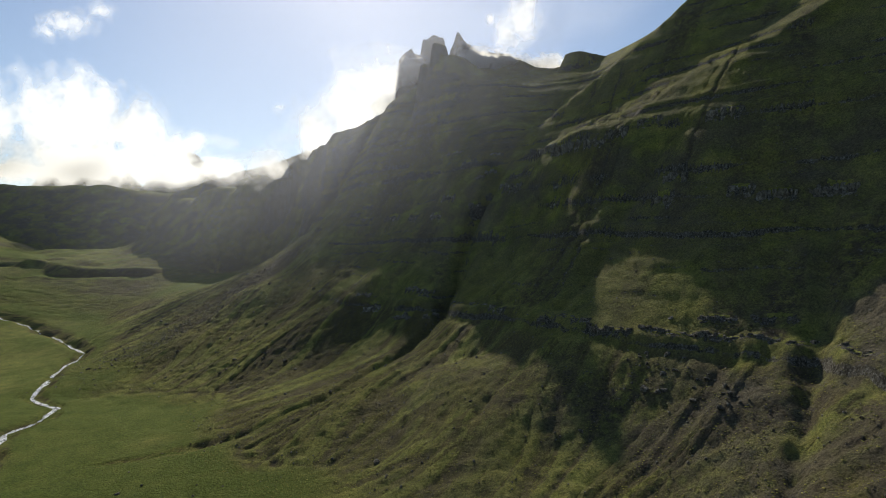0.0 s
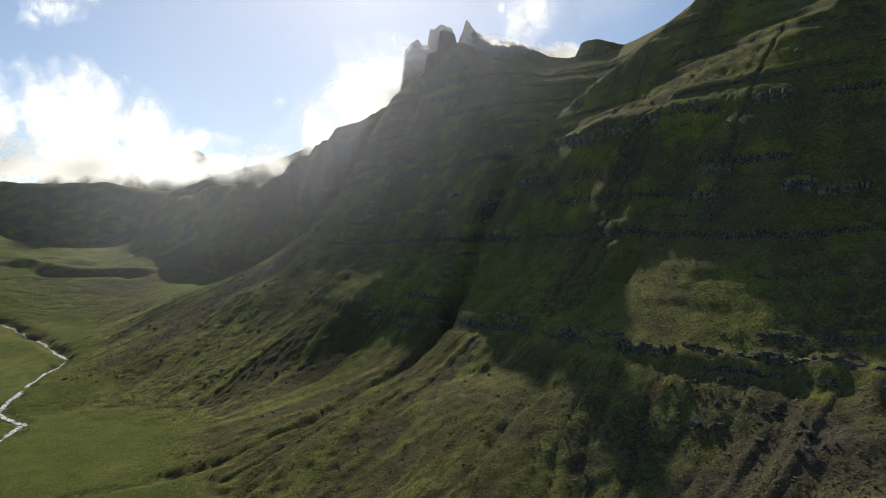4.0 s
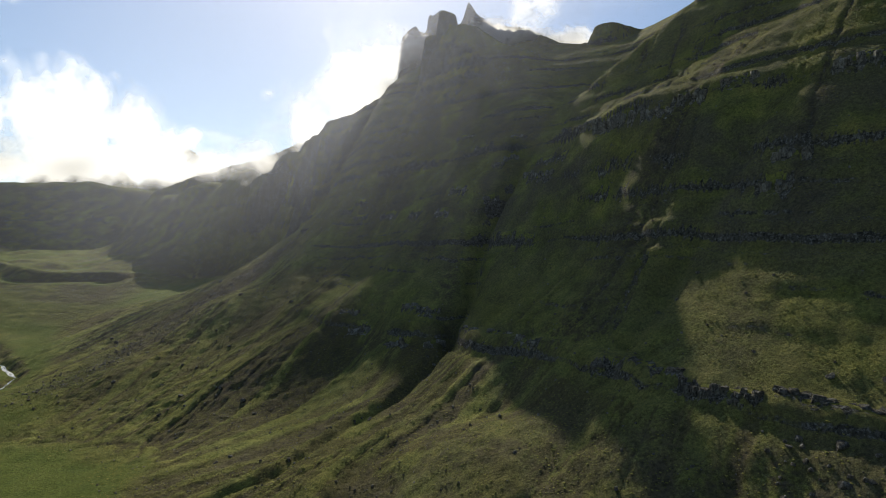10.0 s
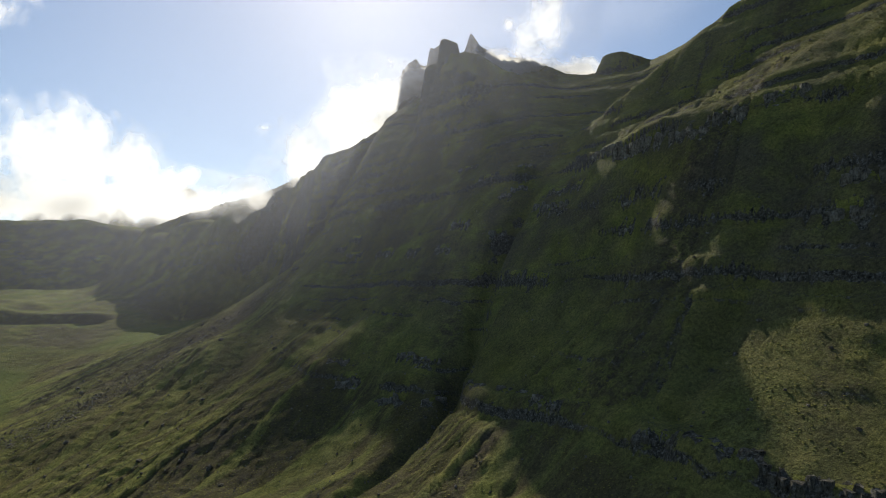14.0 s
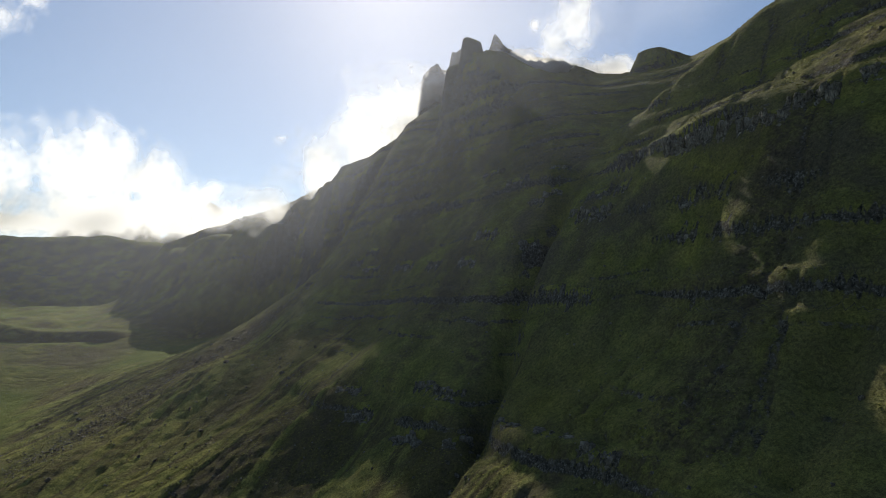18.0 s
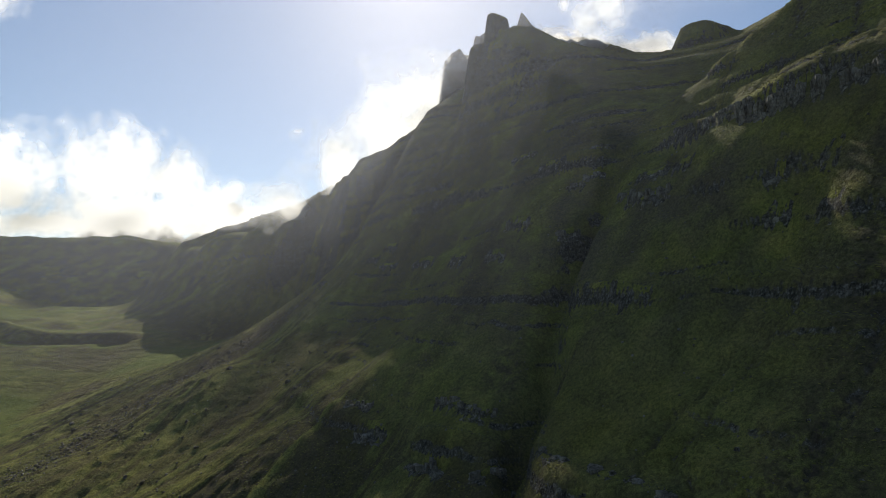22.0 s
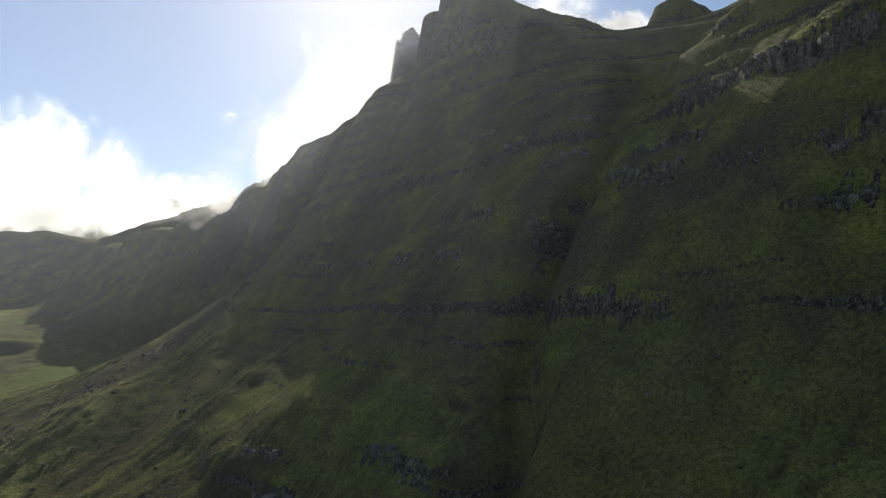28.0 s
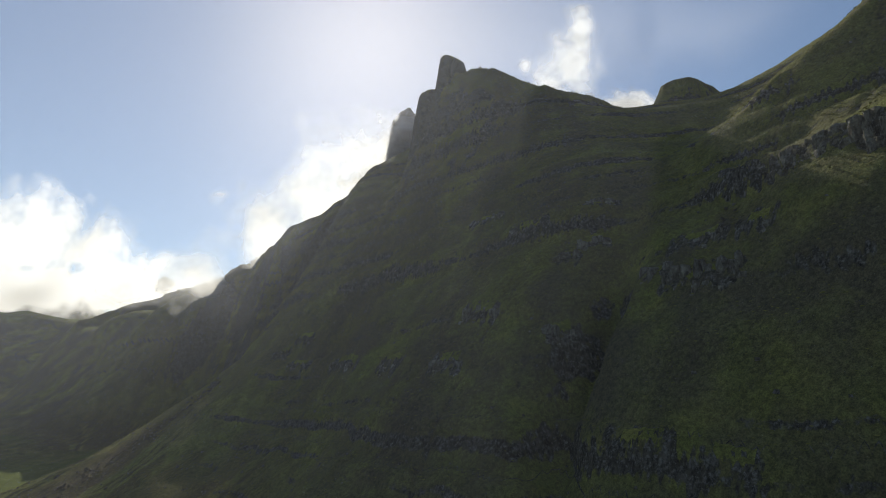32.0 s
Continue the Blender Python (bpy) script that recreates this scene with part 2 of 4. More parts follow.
section(345, (-900, 131), (-600, 29), (-450, 1), (-350, -1), (-270, -1), (-220, -1), (-185, -1), (-150, 2), (-110, 11), (-70, 20), (-40, 25), (-10, 32), (20, 51), (45, 74), (65, 92), (80, 108), (95, 126), (110, 144), (125, 161), (140, 178), (160, 199), (185, 222), (220, 246), (300, 311), (450, 444))
section(370, (-900, 133), (-600, 28), (-450, 0), (-350, -1), (-270, -1), (-220, -1), (-185, -1), (-150, 3), (-110, 13), (-70, 22), (-40, 30), (-10, 42), (20, 63), (45, 84), (65, 102), (80, 125), (95, 152), (110, 173), (125, 187), (140, 198), (160, 215), (185, 238), (220, 267), (300, 328), (450, 455))
section(390, (-900, 135), (-600, 27), (-450, 0), (-350, -1), (-270, -1), (-220, 0), (-185, 2), (-150, 6), (-110, 15), (-70, 24), (-40, 35), (-10, 50), (20, 71), (45, 91), (65, 111), (80, 132), (95, 163), (110, 189), (125, 198), (140, 209), (160, 227), (185, 254), (220, 285), (300, 341), (450, 464))
section(412, (-900, 137), (-600, 27), (-450, -1), (-350, -1), (-270, 3), (-220, 4), (-185, 7), (-150, 12), (-110, 18), (-70, 28), (-40, 42), (-10, 61), (20, 84), (45, 109), (65, 137), (80, 166), (95, 189), (110, 200), (125, 206), (140, 215), (160, 236), (185, 267), (220, 302), (300, 353), (450, 474))
section(440, (-900, 139), (-600, 25), (-450, -1), (-350, -1), (-270, 9), (-220, 11), (-185, 16), (-150, 21), (-110, 24), (-70, 34), (-40, 55), (-10, 80), (20, 106), (45, 135), (65, 157), (80, 183), (95, 196), (110, 201), (125, 212), (140, 227), (160, 249), (185, 278), (220, 315), (300, 365), (450, 485))
section(480, (-900, 140), (-600, 24), (-450, -1), (-350, 0), (-270, 17), (-220, 26), (-185, 26), (-150, 28), (-110, 34), (-70, 52), (-40, 84), (-10, 119), (20, 146), (45, 168), (65, 184), (80, 196), (95, 209), (110, 224), (125, 241), (140, 259), (160, 276), (185, 296), (220, 324), (300, 378), (450, 500))
section(520, (-900, 140), (-600, 23), (-450, 1), (-350, 2), (-270, 23), (-220, 30), (-185, 31), (-150, 34), (-110, 50), (-70, 74), (-40, 112), (-10, 154), (20, 186), (45, 208), (65, 219), (80, 226), (95, 234), (110, 244), (125, 254), (140, 264), (160, 279), (185, 299), (220, 327), (300, 387), (450, 511))
section(560, (-900, 139), (-600, 23), (-450, 4), (-350, 10), (-270, 32), (-220, 40), (-185, 45), (-150, 54), (-110, 77), (-70, 108), (-40, 149), (-10, 182), (20, 216), (45, 242), (65, 254), (80, 258), (95, 261), (110, 264), (125, 267), (140, 272), (160, 283), (185, 301), (220, 330), (300, 394), (450, 517))
section(600, (-900, 137), (-600, 25), (-450, 9), (-350, 22), (-270, 46), (-220, 56), (-185, 65), (-150, 80), (-110, 108), (-70, 146), (-40, 190), (-10, 233), (20, 270), (45, 289), (65, 289), (80, 286), (95, 284), (110, 286), (125, 288), (140, 290), (160, 297), (185, 311), (220, 336), (300, 400), (450, 520))
section(640, (-900, 135), (-600, 28), (-450, 13), (-350, 34), (-270, 60), (-220, 77), (-185, 91), (-150, 109), (-110, 149), (-70, 200), (-40, 244), (-10, 288), (20, 314), (45, 313), (65, 306), (80, 302), (95, 302), (110, 304), (125, 307), (140, 310), (160, 315), (185, 325), (220, 345), (300, 403), (450, 521))
section(690, (-900, 134), (-600, 36), (-450, 21), (-350, 48), (-270, 71), (-220, 95), (-185, 118), (-150, 143), (-110, 199), (-70, 274), (-40, 283), (-10, 304), (20, 322), (45, 323), (65, 321), (80, 322), (95, 324), (110, 326), (125, 328), (140, 330), (160, 334), (185, 341), (220, 357), (300, 407), (450, 520))
section(760, (-900, 135), (-600, 54), (-450, 44), (-350, 58), (-270, 74), (-220, 94), (-185, 124), (-150, 176), (-110, 250), (-70, 312), (-40, 334), (-10, 353), (20, 369), (45, 373), (65, 372), (80, 370), (95, 368), (110, 367), (125, 365), (140, 364), (160, 364), (185, 366), (220, 374), (300, 412), (450, 517))
section(850, (-900, 95), (-650, 84), (-560, 79), (-450, 77), (-350, 74), (-265, 100), (-203, 170), (-179, 262), (-170, 284), (-140, 286), (-100, 292), (-50, 335), (0, 365), (60, 368), (120, 368), (180, 376), (260, 400), (400, 481))
section(880, (-900, 98), (-650, 88), (-560, 84), (-450, 84), (-350, 92), (-283, 122), (-235, 188), (-206, 258), (-195, 279), (-150, 270), (-100, 275), (-50, 320), (0, 355), (120, 365), (260, 405), (400, 482))
section(915, (-900, 100), (-650, 92), (-560, 90), (-450, 98), (-370, 128), (-310, 180), (-265, 248), (-238, 273), (-180, 250), (-100, 255), (-50, 300), (0, 340), (120, 360), (260, 410), (400, 483))
section(950, (-900, 101), (-650, 96), (-560, 96), (-470, 112), (-400, 150), (-340, 205), (-300, 252), (-275, 266), (-200, 240), (-100, 240), (0, 320), (120, 350), (260, 415), (400, 484))
section(985, (-900, 102), (-650, 99), (-560, 103), (-480, 132), (-410, 180), (-365, 230), (-335, 252), (-312, 259), (-250, 238), (-100, 230), (0, 300), (120, 345), (260, 420), (400, 484))
section(1040, (-900, 104), (-700, 102), (-610, 106), (-540, 148), (-485, 195), (-445, 228), (-405, 239), (-350, 228), (-200, 215), (0, 270), (120, 330), (260, 420), (400, 485))
section(1080, (-900, 106), (-700, 105), (-620, 118), (-570, 155), (-535, 200), (-500, 219), (-440, 218), (-350, 210), (-200, 205), (0, 258), (120, 318), (260, 420), (400, 485))
section(1110, (-900, 108), (-700, 108), (-620, 132), (-580, 185), (-555, 211), (-450, 212), (-350, 205), (-270, 200), (-200, 198), (0, 250), (120, 310), (260, 420), (400, 485))
section(1500, (-900, 118), (-650, 120), (-450, 160), (-270, 170), (0, 200), (120, 280), (260, 380), (400, 450))


def near_line(x, y, line):
    """The distance to a line of (x, y, value...) points, the values there and the way along."""
    best = np.full(x.shape, 1e9)
    got = [np.zeros(x.shape) for _ in line[0][2:]]
    along, run = np.zeros(x.shape), 0.0
    for a, b in zip(line, line[1:]):
        dx, dy = b[0] - a[0], b[1] - a[1]
        ln = math.hypot(dx, dy)
        t = np.clip(((x - a[0]) * dx + (y - a[1]) * dy) / ln ** 2, 0, 1)
        d = np.hypot(x - a[0] - t * dx, y - a[1] - t * dy)
        closer = d < best
        best = np.where(closer, d, best)
        along = np.where(closer, run + t * ln, along)
        got = [np.where(closer, a[i + 2] + t * (b[i + 2] - a[i + 2]), g) for i, g in enumerate(got)]
        run += ln
    return best, got, along


def smooth(a, b, v):
    t = np.clip((v - a) / (b - a), 0, 1)
    return t * t * (3 - 2 * t)


def spacing(lo, a, b, hi, step, grow):
    """Even steps from a to b, growing ones out to lo and hi."""
    mid = list(np.arange(a, b, step))
    s, v, right = step, mid[-1], []
    while v < hi:
        s *= grow
        v += s
        right.append(v)
    s, v, left = step, a, []
    while v > lo:
        s *= grow
        v -= s
        left.append(v)
    return np.array(left[::-1] + mid + right)


FINE = 1.25
GX = spacing(-3600, -330, 250, 2600, FINE, 1.03)
GY = spacing(-1400, 70, 770, 4300, FINE, 1.025)
X, Y = np.meshgrid(GX, GY)

# lines of the gullies: x, y, depth, half width
CENTRAL = [(-170, 268, 0.8, 3), (-72, 318, 3, 4), (-50, 347, 4, 5), (-27, 364, 6, 6), (-6, 387, 10, 6), (7, 422, 14, 7), (15, 445, 20, 7), (24, 462, 22, 7), (38, 474, 24, 7), (46, 484, 14, 7), (53, 494, 6, 9), (80, 535, 0, 14)]
RIVER = [(-150, 120, 2, 5), (-195, 225, 2, 5), (-238, 295, 2, 5), (-254, 322, 2.2, 5), (-252, 345, 2.2, 5), (-260, 374, 2.2, 5), (-296, 398, 2.4, 5), (-307, 426, 2.4, 5), (-333, 478, 2.6, 5), (-346, 508, 2.6, 5),
         (-357, 550, 3, 5), (-384, 574, 4.5, 6), (-437, 627, 6, 7), (-499, 672, 6, 7), (-560, 690, 4, 6)]
RIGHT = [(70, 112, 1.5, 4), (88, 140, 2.5, 4), (113, 174, 3.5, 4), (138, 207, 5, 5), (148, 215, 6, 5), (168, 240, 5, 5), (205, 280, 3, 6)]
LEFT_OF_PATCH = [(10, 240, 1, 4), (44, 288, 2, 4), (66, 300, 3, 5), (96, 329, 6, 6), (126, 340, 11, 8), (140, 345, 5, 7), (150, 350, 0.5, 6)]


SHELF_X = (50, 62, 70, 78, 85, 100, 115, 130, 145, 160, 175, 190, 213, 260)
SHELF = ((600, 502, 468, 447, 429, 402, 391, 383, 378, 371, 360, 350, 340, 330), (200, 194, 189, 187, 186, 190, 193, 196, 206, 217, 223, 230, 241, 272), (0.15, 0.15, 0.15, 0.15, 0.15, 0.25, 0.32, 0.38, 0.4, 0.4, 0.4, 0.4, 0.4, 0.4),
         (650, 550, 495, 480, 470, 460, 444, 429, 418, 407, 396, 386, 376, 368), (660, 560, 515, 507, 500, 482, 474, 466, 456, 448, 444, 442, 440, 440), (202, 198, 207, 212, 218, 227, 240, 252, 262, 272, 285, 300, 317, 352))  # lip, its height, rise, foot of the steep part, crest, its height


# swellings of the talus fan: x, y, half widths, height
SWELLS = ((-190, 555, 45, 50, 24.4), (-115, 520, 45, 45, 22.6), (-60, 475, 35, 40, 21.9), (-148, 628, 36, 46, 9.0), (-95, 455, 30, 35, 11.2), (10, 372, 32, 40, 4.5), (-30, 340, 35, 45, 5.0), (2, 298, 26, 38, 12.0), (-24, 430, 20, 26, 7.0), (-128, 458, 30, 28, 6.0))


def land(x, y):
    """Height of the ground, and how rocky and how bare it is."""
    ys = np.array([s[0] for s in SECTIONS], float)
    flatx, flaty = x[0], y[:, 0]
    prof = np.array([monotone([p[0] for p in s[1]], [p[1] for p in s[1]], np.clip(flatx, s[1][0][0], s[1][-1][0])) for s in SECTIONS])
    z = monotone(ys, prof, np.clip(flaty, ys[0], ys[-1]))
    # the land beyond: the head of the valley, the high ground to the right, the far mountains in the cloud
    z = z + np.maximum(x - 450, 0) * 0.25 * np.exp(-np.maximum(x - 450, 0) / 900)
    far = np.maximum(y - 1500, 0)
    z = z - far * 0.05 * smooth(-700, 300, x)
    left = np.maximum(-900 - x, 0)
    z = z + left * 0.28 * np.exp(-left / 1400)

    d, (top, half), run = near_line(x, y, [(-3300, 1700, 420, 40), (-2000, 1500, 310, 40), (-1250, 1490, 293, 40), (-820, 1515, 284, 40), (-560, 1570, 262, 40), (-300, 1700, 215, 40)])
    z = np.maximum(z, top - 0.8 * np.maximum(d - half, 0) + 5 * fractal(x, y, 160, 5, 71))
    # the scarp across the head of the valley
    t = (y - 838 - 26 * fractal(x, y, 110, 4, 75)) / 30
    z = z + 8.5 * (np.tanh(5 * t) - np.clip(t, -1, 1)) * (abs(t) < 1.5) * smooth(-1300, -900, x) * (1 - smooth(-470, -420, x))
    for cx, cy, high, fall in ((-1062, 2320, 556, 1.15), (-1475, 2330, 598, 1.15), (-1650, 2500, 560, 1.1)):
        d = np.hypot(x - cx, (y - cy) * 0.8)
        z = np.maximum(z, high - fall * d + 16 * fractal(x, y, 110, 4, 73) * smooth(0, 60, d))
    # the sunlit shelf high on the right, the steep slope behind it and its crest
    z = z - 8 * np.exp(-((x - 85) / 10) ** 2 - ((y - 409) / 13) ** 2)
    lip_y, lip_z, rise, foot_y, top_y, top_z = (np.interp(x, SHELF_X, v) for v in SHELF)
    ramp_z = lip_z + rise * (np.minimum(y, foot_y) - lip_y)
    steep = ramp_z + (top_z - ramp_z) * np.clip((y - foot_y) / (top_y - foot_y), 0, 1)
    back = np.maximum(z, top_z - 0.35 * (y - top_y))
    upper = np.where(y < top_y, steep, back)
    z = z + (upper - z) * smooth(-3, 3, y - lip_y + 2 * fractal(x, y, 14, 3, 7)) * smooth(69, 78, x) * (1 - smooth(260, 340, x)) * (1 - smooth(560, 620, y))
    z = z + 9 * fractal(x, y, 75, 5, 77) * smooth(790, 880, y) * (1 - smooth(-560, -440, x))
    z = z - 8 * np.exp(-((x - 92) / 13) ** 2 - ((y - 360) / 14) ** 2)
    z = z - 17 * np.exp(-((x - 98) / 34) ** 2 - ((y - 545) / 27) ** 2)
    # the talus fan swells out from the wall in a broad cone
    for cx, cy, wx, wy, high in SWELLS:
        z = z + high * np.exp(-((x - cx) / wx) ** 2 - ((y - cy) / wy) ** 2)
    # the left ridge: a low lip and the crest that lies back from it
    d, (drop,), _ = near_line(x, y, [(-195, 868, 0), (-238, 915, 7), (-275, 950, 10), (-312, 985, 10), (-405, 1040, 7), (-470, 1070, 3)])
    z = z - drop * np.exp(-(d / 45) ** 2)
    d, (top,), _ = near_line(x, y, [(-200, 905, 277), (-230, 960, 286), (-280, 1030, 285), (-330, 1080, 282), (-380, 1105, 275), (-430, 1135, 270), (-480, 1130, 256), (-535, 1110, 228)])
    z = np.maximum(z, top - 0.3 * np.minimum(d, 12) - 2.8 * np.maximum(d - 12, 0))
    # gullies
    for line in (CENTRAL, RIVER, RIGHT, LEFT_OF_PATCH):
        d, (depth, half), s = near_line(x + 3 * fractal(x, y, 25, 3, 5), y + 3 * fractal(x, y, 25, 3, 9), line)
        z = z - depth * (0.7 + 0.6 * value_noise(s / 16, s * 0, 19)) * np.exp(-(d / half) ** 2)
    # the buttress with its knob, the spires behind it, the dome
    wx, wy = x + 2.5 * fractal(x, y, 26, 4, 23), y + 2.5 * fractal(x, y, 26, 4, 33)

    def block(line, top_drop, side, reach):
        d, (top, half), s = near_line(wx, wy, line)
        out = np.maximum(d - half, 0)
        return top - top_drop * np.minimum(d, half) - side * np.minimum(out, reach) - 3.5 * np.maximum(out - reach, 0)

    z = np.maximum(z, block([(-20, 662, 331, 7), (-16, 690, 330, 8)], 0.1, 7.0, 7))
    z = np.maximum(z, block([(2, 650, 336, 5), (14, 640, 334, 6), (24, 627, 326, 6), (48, 606, 301, 6), (72, 606, 293, 6), (92, 612, 287, 8)], 0.15, 1.5, 12))
    z = np.maximum(z, block([(-6, 652, 352, 6), (0, 655, 351, 6)], 0.05, 6.0, 4))
    z = np.maximum(z, block([(-166, 853, 291, 3), (-130, 812, 289, 3), (-105, 783, 292, 3), (-84, 770, 299, 3)], 0.1, 1.5, 16))
    ragged = 9 * fractal(x, y, 13, 3, 27)
    z = np.maximum(z, ragged + block([(-56, 838, 403, 9), (-25, 838, 405, 10), (10, 830, 398, 8)], 0.1, 6.0, 12))
    z = np.maximum(z, 0.6 * ragged + block([(-24, 836, 432, 5), (-2, 834, 430, 5)], 0.3, 7.0, 5))
    z = np.maximum(z, 0.35 * ragged + block([(20, 742, 402, 2), (28, 742, 390, 3), (40, 742, 381, 5), (90, 738, 369, 8), (130, 725, 345, 10)], 0.3, 3.0, 8))
    z = np.maximum(z, block([(170, 694, 355, 15), (205, 730, 362, 22), (270, 800, 400, 40)], 0.1, 2.2, 9))
    return z


Z0 = land(X, Y)
BASE = Z0.copy()


def bands(x, y, z):
    """Steps of the lava beds: cliffs at set heights, broken by grass."""
    dip = z + 2.5 * fractal(x, y, 140, 2, 41) + 1.0 * fractal(x, y, 18, 3, 43)
    ledge, on_ledge = np.full(z.shape, 99.0), np.zeros(z.shape)
    move = np.zeros(z.shape)
    steep = np.hypot(*np.gradient(z, GY, GX))
    on = smooth(0.3, 0.6, steep) * np.maximum(smooth(-125, -60, x + 0.25 * (y - 450)), smooth(120, 150, z))
    for level, high, reach, seed, keep in ((63, 4.2, 7, 1, 0.55), (90, 1.1, 3, 15, 0.35), (105, 1.4, 4, 16, 0.5), (124, 1.2, 4, 17, 0.3), (72.5, 1.5, 4, 14, 0.1), (83, 1.6, 5, 2, 0.2), (97, 2.0, 5, 3, 0.5), (115, 3.4, 7, 4, 0.85), (136, 2.6, 7, 5, 0.25), (152, 4.0, 8, 6, 0.3),
                                           (166, 1.8, 5, 7, 0.15), (184, 5.5, 10, 8, 0.5), (200, 3.0, 6, 9, 0.45), (211, 2.4, 5, 18, 0.35), (222, 3.2, 7, 10, 0.45), (234, 2.6, 6, 19, 0.4), (246, 3.4, 7, 11, 0.45), (268, 3.6, 8, 12, 0.5), (285, 3.0, 7, 20, 0.4), (300, 3.4, 8, 13, 0.4)):
        strength = np.clip(0.3 + keep + 0.7 * fractal(x, y, 45, 4, 50 + seed), 0, 1.1) * on
        t = (dip - level) / reach
        move += high * strength * (np.tanh(t * 4) - np.clip(t, -1, 1)) * (abs(t) < 1.6)
        nearer = abs(dip - level) < abs(ledge)
        ledge, on_ledge = np.where(nearer, dip - level, ledge), np.where(nearer, strength * min(1.0, 0.45 + 0.16 * high), on_ledge)
    return z + move, ledge, on_ledge


def flow(z, way, level, steps, stride):
    """Where the fall line through each place meets the contour of that level, going up (way 1) or down (-1)."""
    gy, gx = np.gradient(z, GY, GX)
    px, py = X.copy(), Y.copy()
    for _ in range(steps):
        i = np.clip(np.searchsorted(GY, py), 0, len(GY) - 1)
        j = np.clip(np.searchsorted(GX, px), 0, len(GX) - 1)
        a, b = gx[i, j], gy[i, j]
        g = np.hypot(a, b) + 0.03
        go = np.clip(way * (level - z[i, j]) / g, 0, stride) * way
        px, py = px + go * a / g, py + go * b / g
    return px, py


Z1, LEDGE, ON_LEDGE = bands(X, Y, Z0)
UX, UY = flow(BASE, 1, 112.0, 60, 6.0)
VX, VY = flow(BASE, -1, 6.0, 60, 6.0)
WX, WY = flow(BASE, -1, 76.0, 50, 6.0)
STEEP = np.hypot(*np.gradient(BASE, GY, GX))
FAN = 1 - smooth(-85, -25, X + 0.25 * (Y - 450))
LOWER_PART = FAN * (1 - smooth(90, 125, BASE)) + (1 - FAN) * (1 - smooth(54, 70, BASE))
RUBBLE = smooth(45, 85, X) * (1 - smooth(225, 250, Y)) * smooth(18, 32, BASE)
RIBS = 1 + 0.4 * RUBBLE
RILL = FAN * fractal(VX, VY, 17, 3, 91, 0.6) + (1 - FAN) * fractal(UX, UY, 15, 3, 93, 0.6) + 0.12 * fractal(X, Y, 30, 2, 94)
FURROW = FAN * fractal(VX, VY, 7, 2, 95) + (1 - FAN) * fractal(UX, UY, 6, 2, 96) + 0.25 * fractal(X, Y, 22, 2, 98)
MEADOW = np.maximum((1 - smooth(7, 20, BASE)) * (1 - smooth(0.12, 0.26, STEEP)), np.maximum((1 - smooth(-265, -225, X)) * (1 - smooth(0.28, 0.42, STEEP)), 0.25 * (1 - smooth(-420, -380, X)) * smooth(740, 800, Y) * (1 - smooth(0.4, 0.6, STEEP))))
MEADOW = MEADOW * (0.45 + 0.55 * smooth(-0.5, 0.4, fractal(X, Y, 60, 3, 101)))
LOOSE = smooth(0.07, 0.3, STEEP) * LOWER_PART * (1 - 0.75 * MEADOW)
PATCHY = smooth(-0.5, 0.4, fractal(X, Y, 60, 3, 92))
Z2 = Z1 - (0.75 * RIBS * np.exp(-(RILL / 0.22) ** 2) + (0.35 + 0.6 * PATCHY) * np.exp(-(FURROW / 0.36) ** 2)) * LOOSE
FISSURE = (1 - LOWER_PART) * np.exp(-((fractal(WX, WY, 24, 2, 97) + 0.1 * fractal(X, Y, 20, 2, 89)) / 0.04) ** 2) * smooth(0.4, 0.7, STEEP) * smooth(-0.2, 0.3, fractal(X, Y, 70, 2, 99))
Z2 = Z2 - 1.7 * FISSURE
Z2 = Z2 + 1.3 * fractal(X, Y, 9, 3, 66, 0.6) * RUBBLE + 0.45 * fractal(X, Y, 4, 2, 68) * LOOSE * (1 - RUBBLE)
Z2 = Z2 + 0.8 * fractal(X, Y, 45, 3, 61) * smooth(-2, 25, Z0) + 0.45 * fractal(X, Y, 6, 2, 65) * smooth(0.05, 0.35, STEEP) + 0.12 * fractal(X, Y, 9, 3, 67)
SLOPE = np.hypot(*np.gradient(Z2, GY, GX))
TONGUE, (TONGUE_W,), _ = near_line(X, Y, [(-150, 658, 7), (-180, 650, 10), (-210, 628, 15), (-235, 590, 20), (-247, 540, 22), (-262, 480, 22)])
TONGUE = np.exp(-(TONGUE / TONGUE_W) ** 2)
ROCK = np.maximum(smooth(2.1, 3.4, SLOPE), 0.65 * FISSURE)
SCREE = np.clip(RUBBLE * (0.35 + 0.8 * fractal(X, Y, 12, 4, 85)) + (1 - 0.8 * MEADOW) * (0.55 * TONGUE * (1 + fractal(VX, VY, 9, 2, 87)) + 0.9 * FISSURE + 0.7 * np.exp(-(RILL / 0.16) ** 2) * LOOSE + smooth(0.3, 0.7, SLOPE) * (1 - 0.55 * FAN) * (0.1 + 0.8 * (FAN * fractal(VX, VY, 26, 4, 81) + (1 - FAN) * fractal(WX, WY, 26, 4, 82)) + 0.4 * fractal(X, Y, 20, 3, 83))), 0, 1)


STREAK = FAN * fractal(VX, VY, 6, 3, 103, 0.7) + (1 - FAN) * fractal(UX, UY, 6, 3, 104, 0.7) + 0.25 * fractal(X, Y, 14, 3, 105)
STREAK = np.clip(0.5 + 0.4 * STREAK + 0.35 * TONGUE, 0, 1) * np.clip(LOOSE + 0.5 * TONGUE, 0, 1)


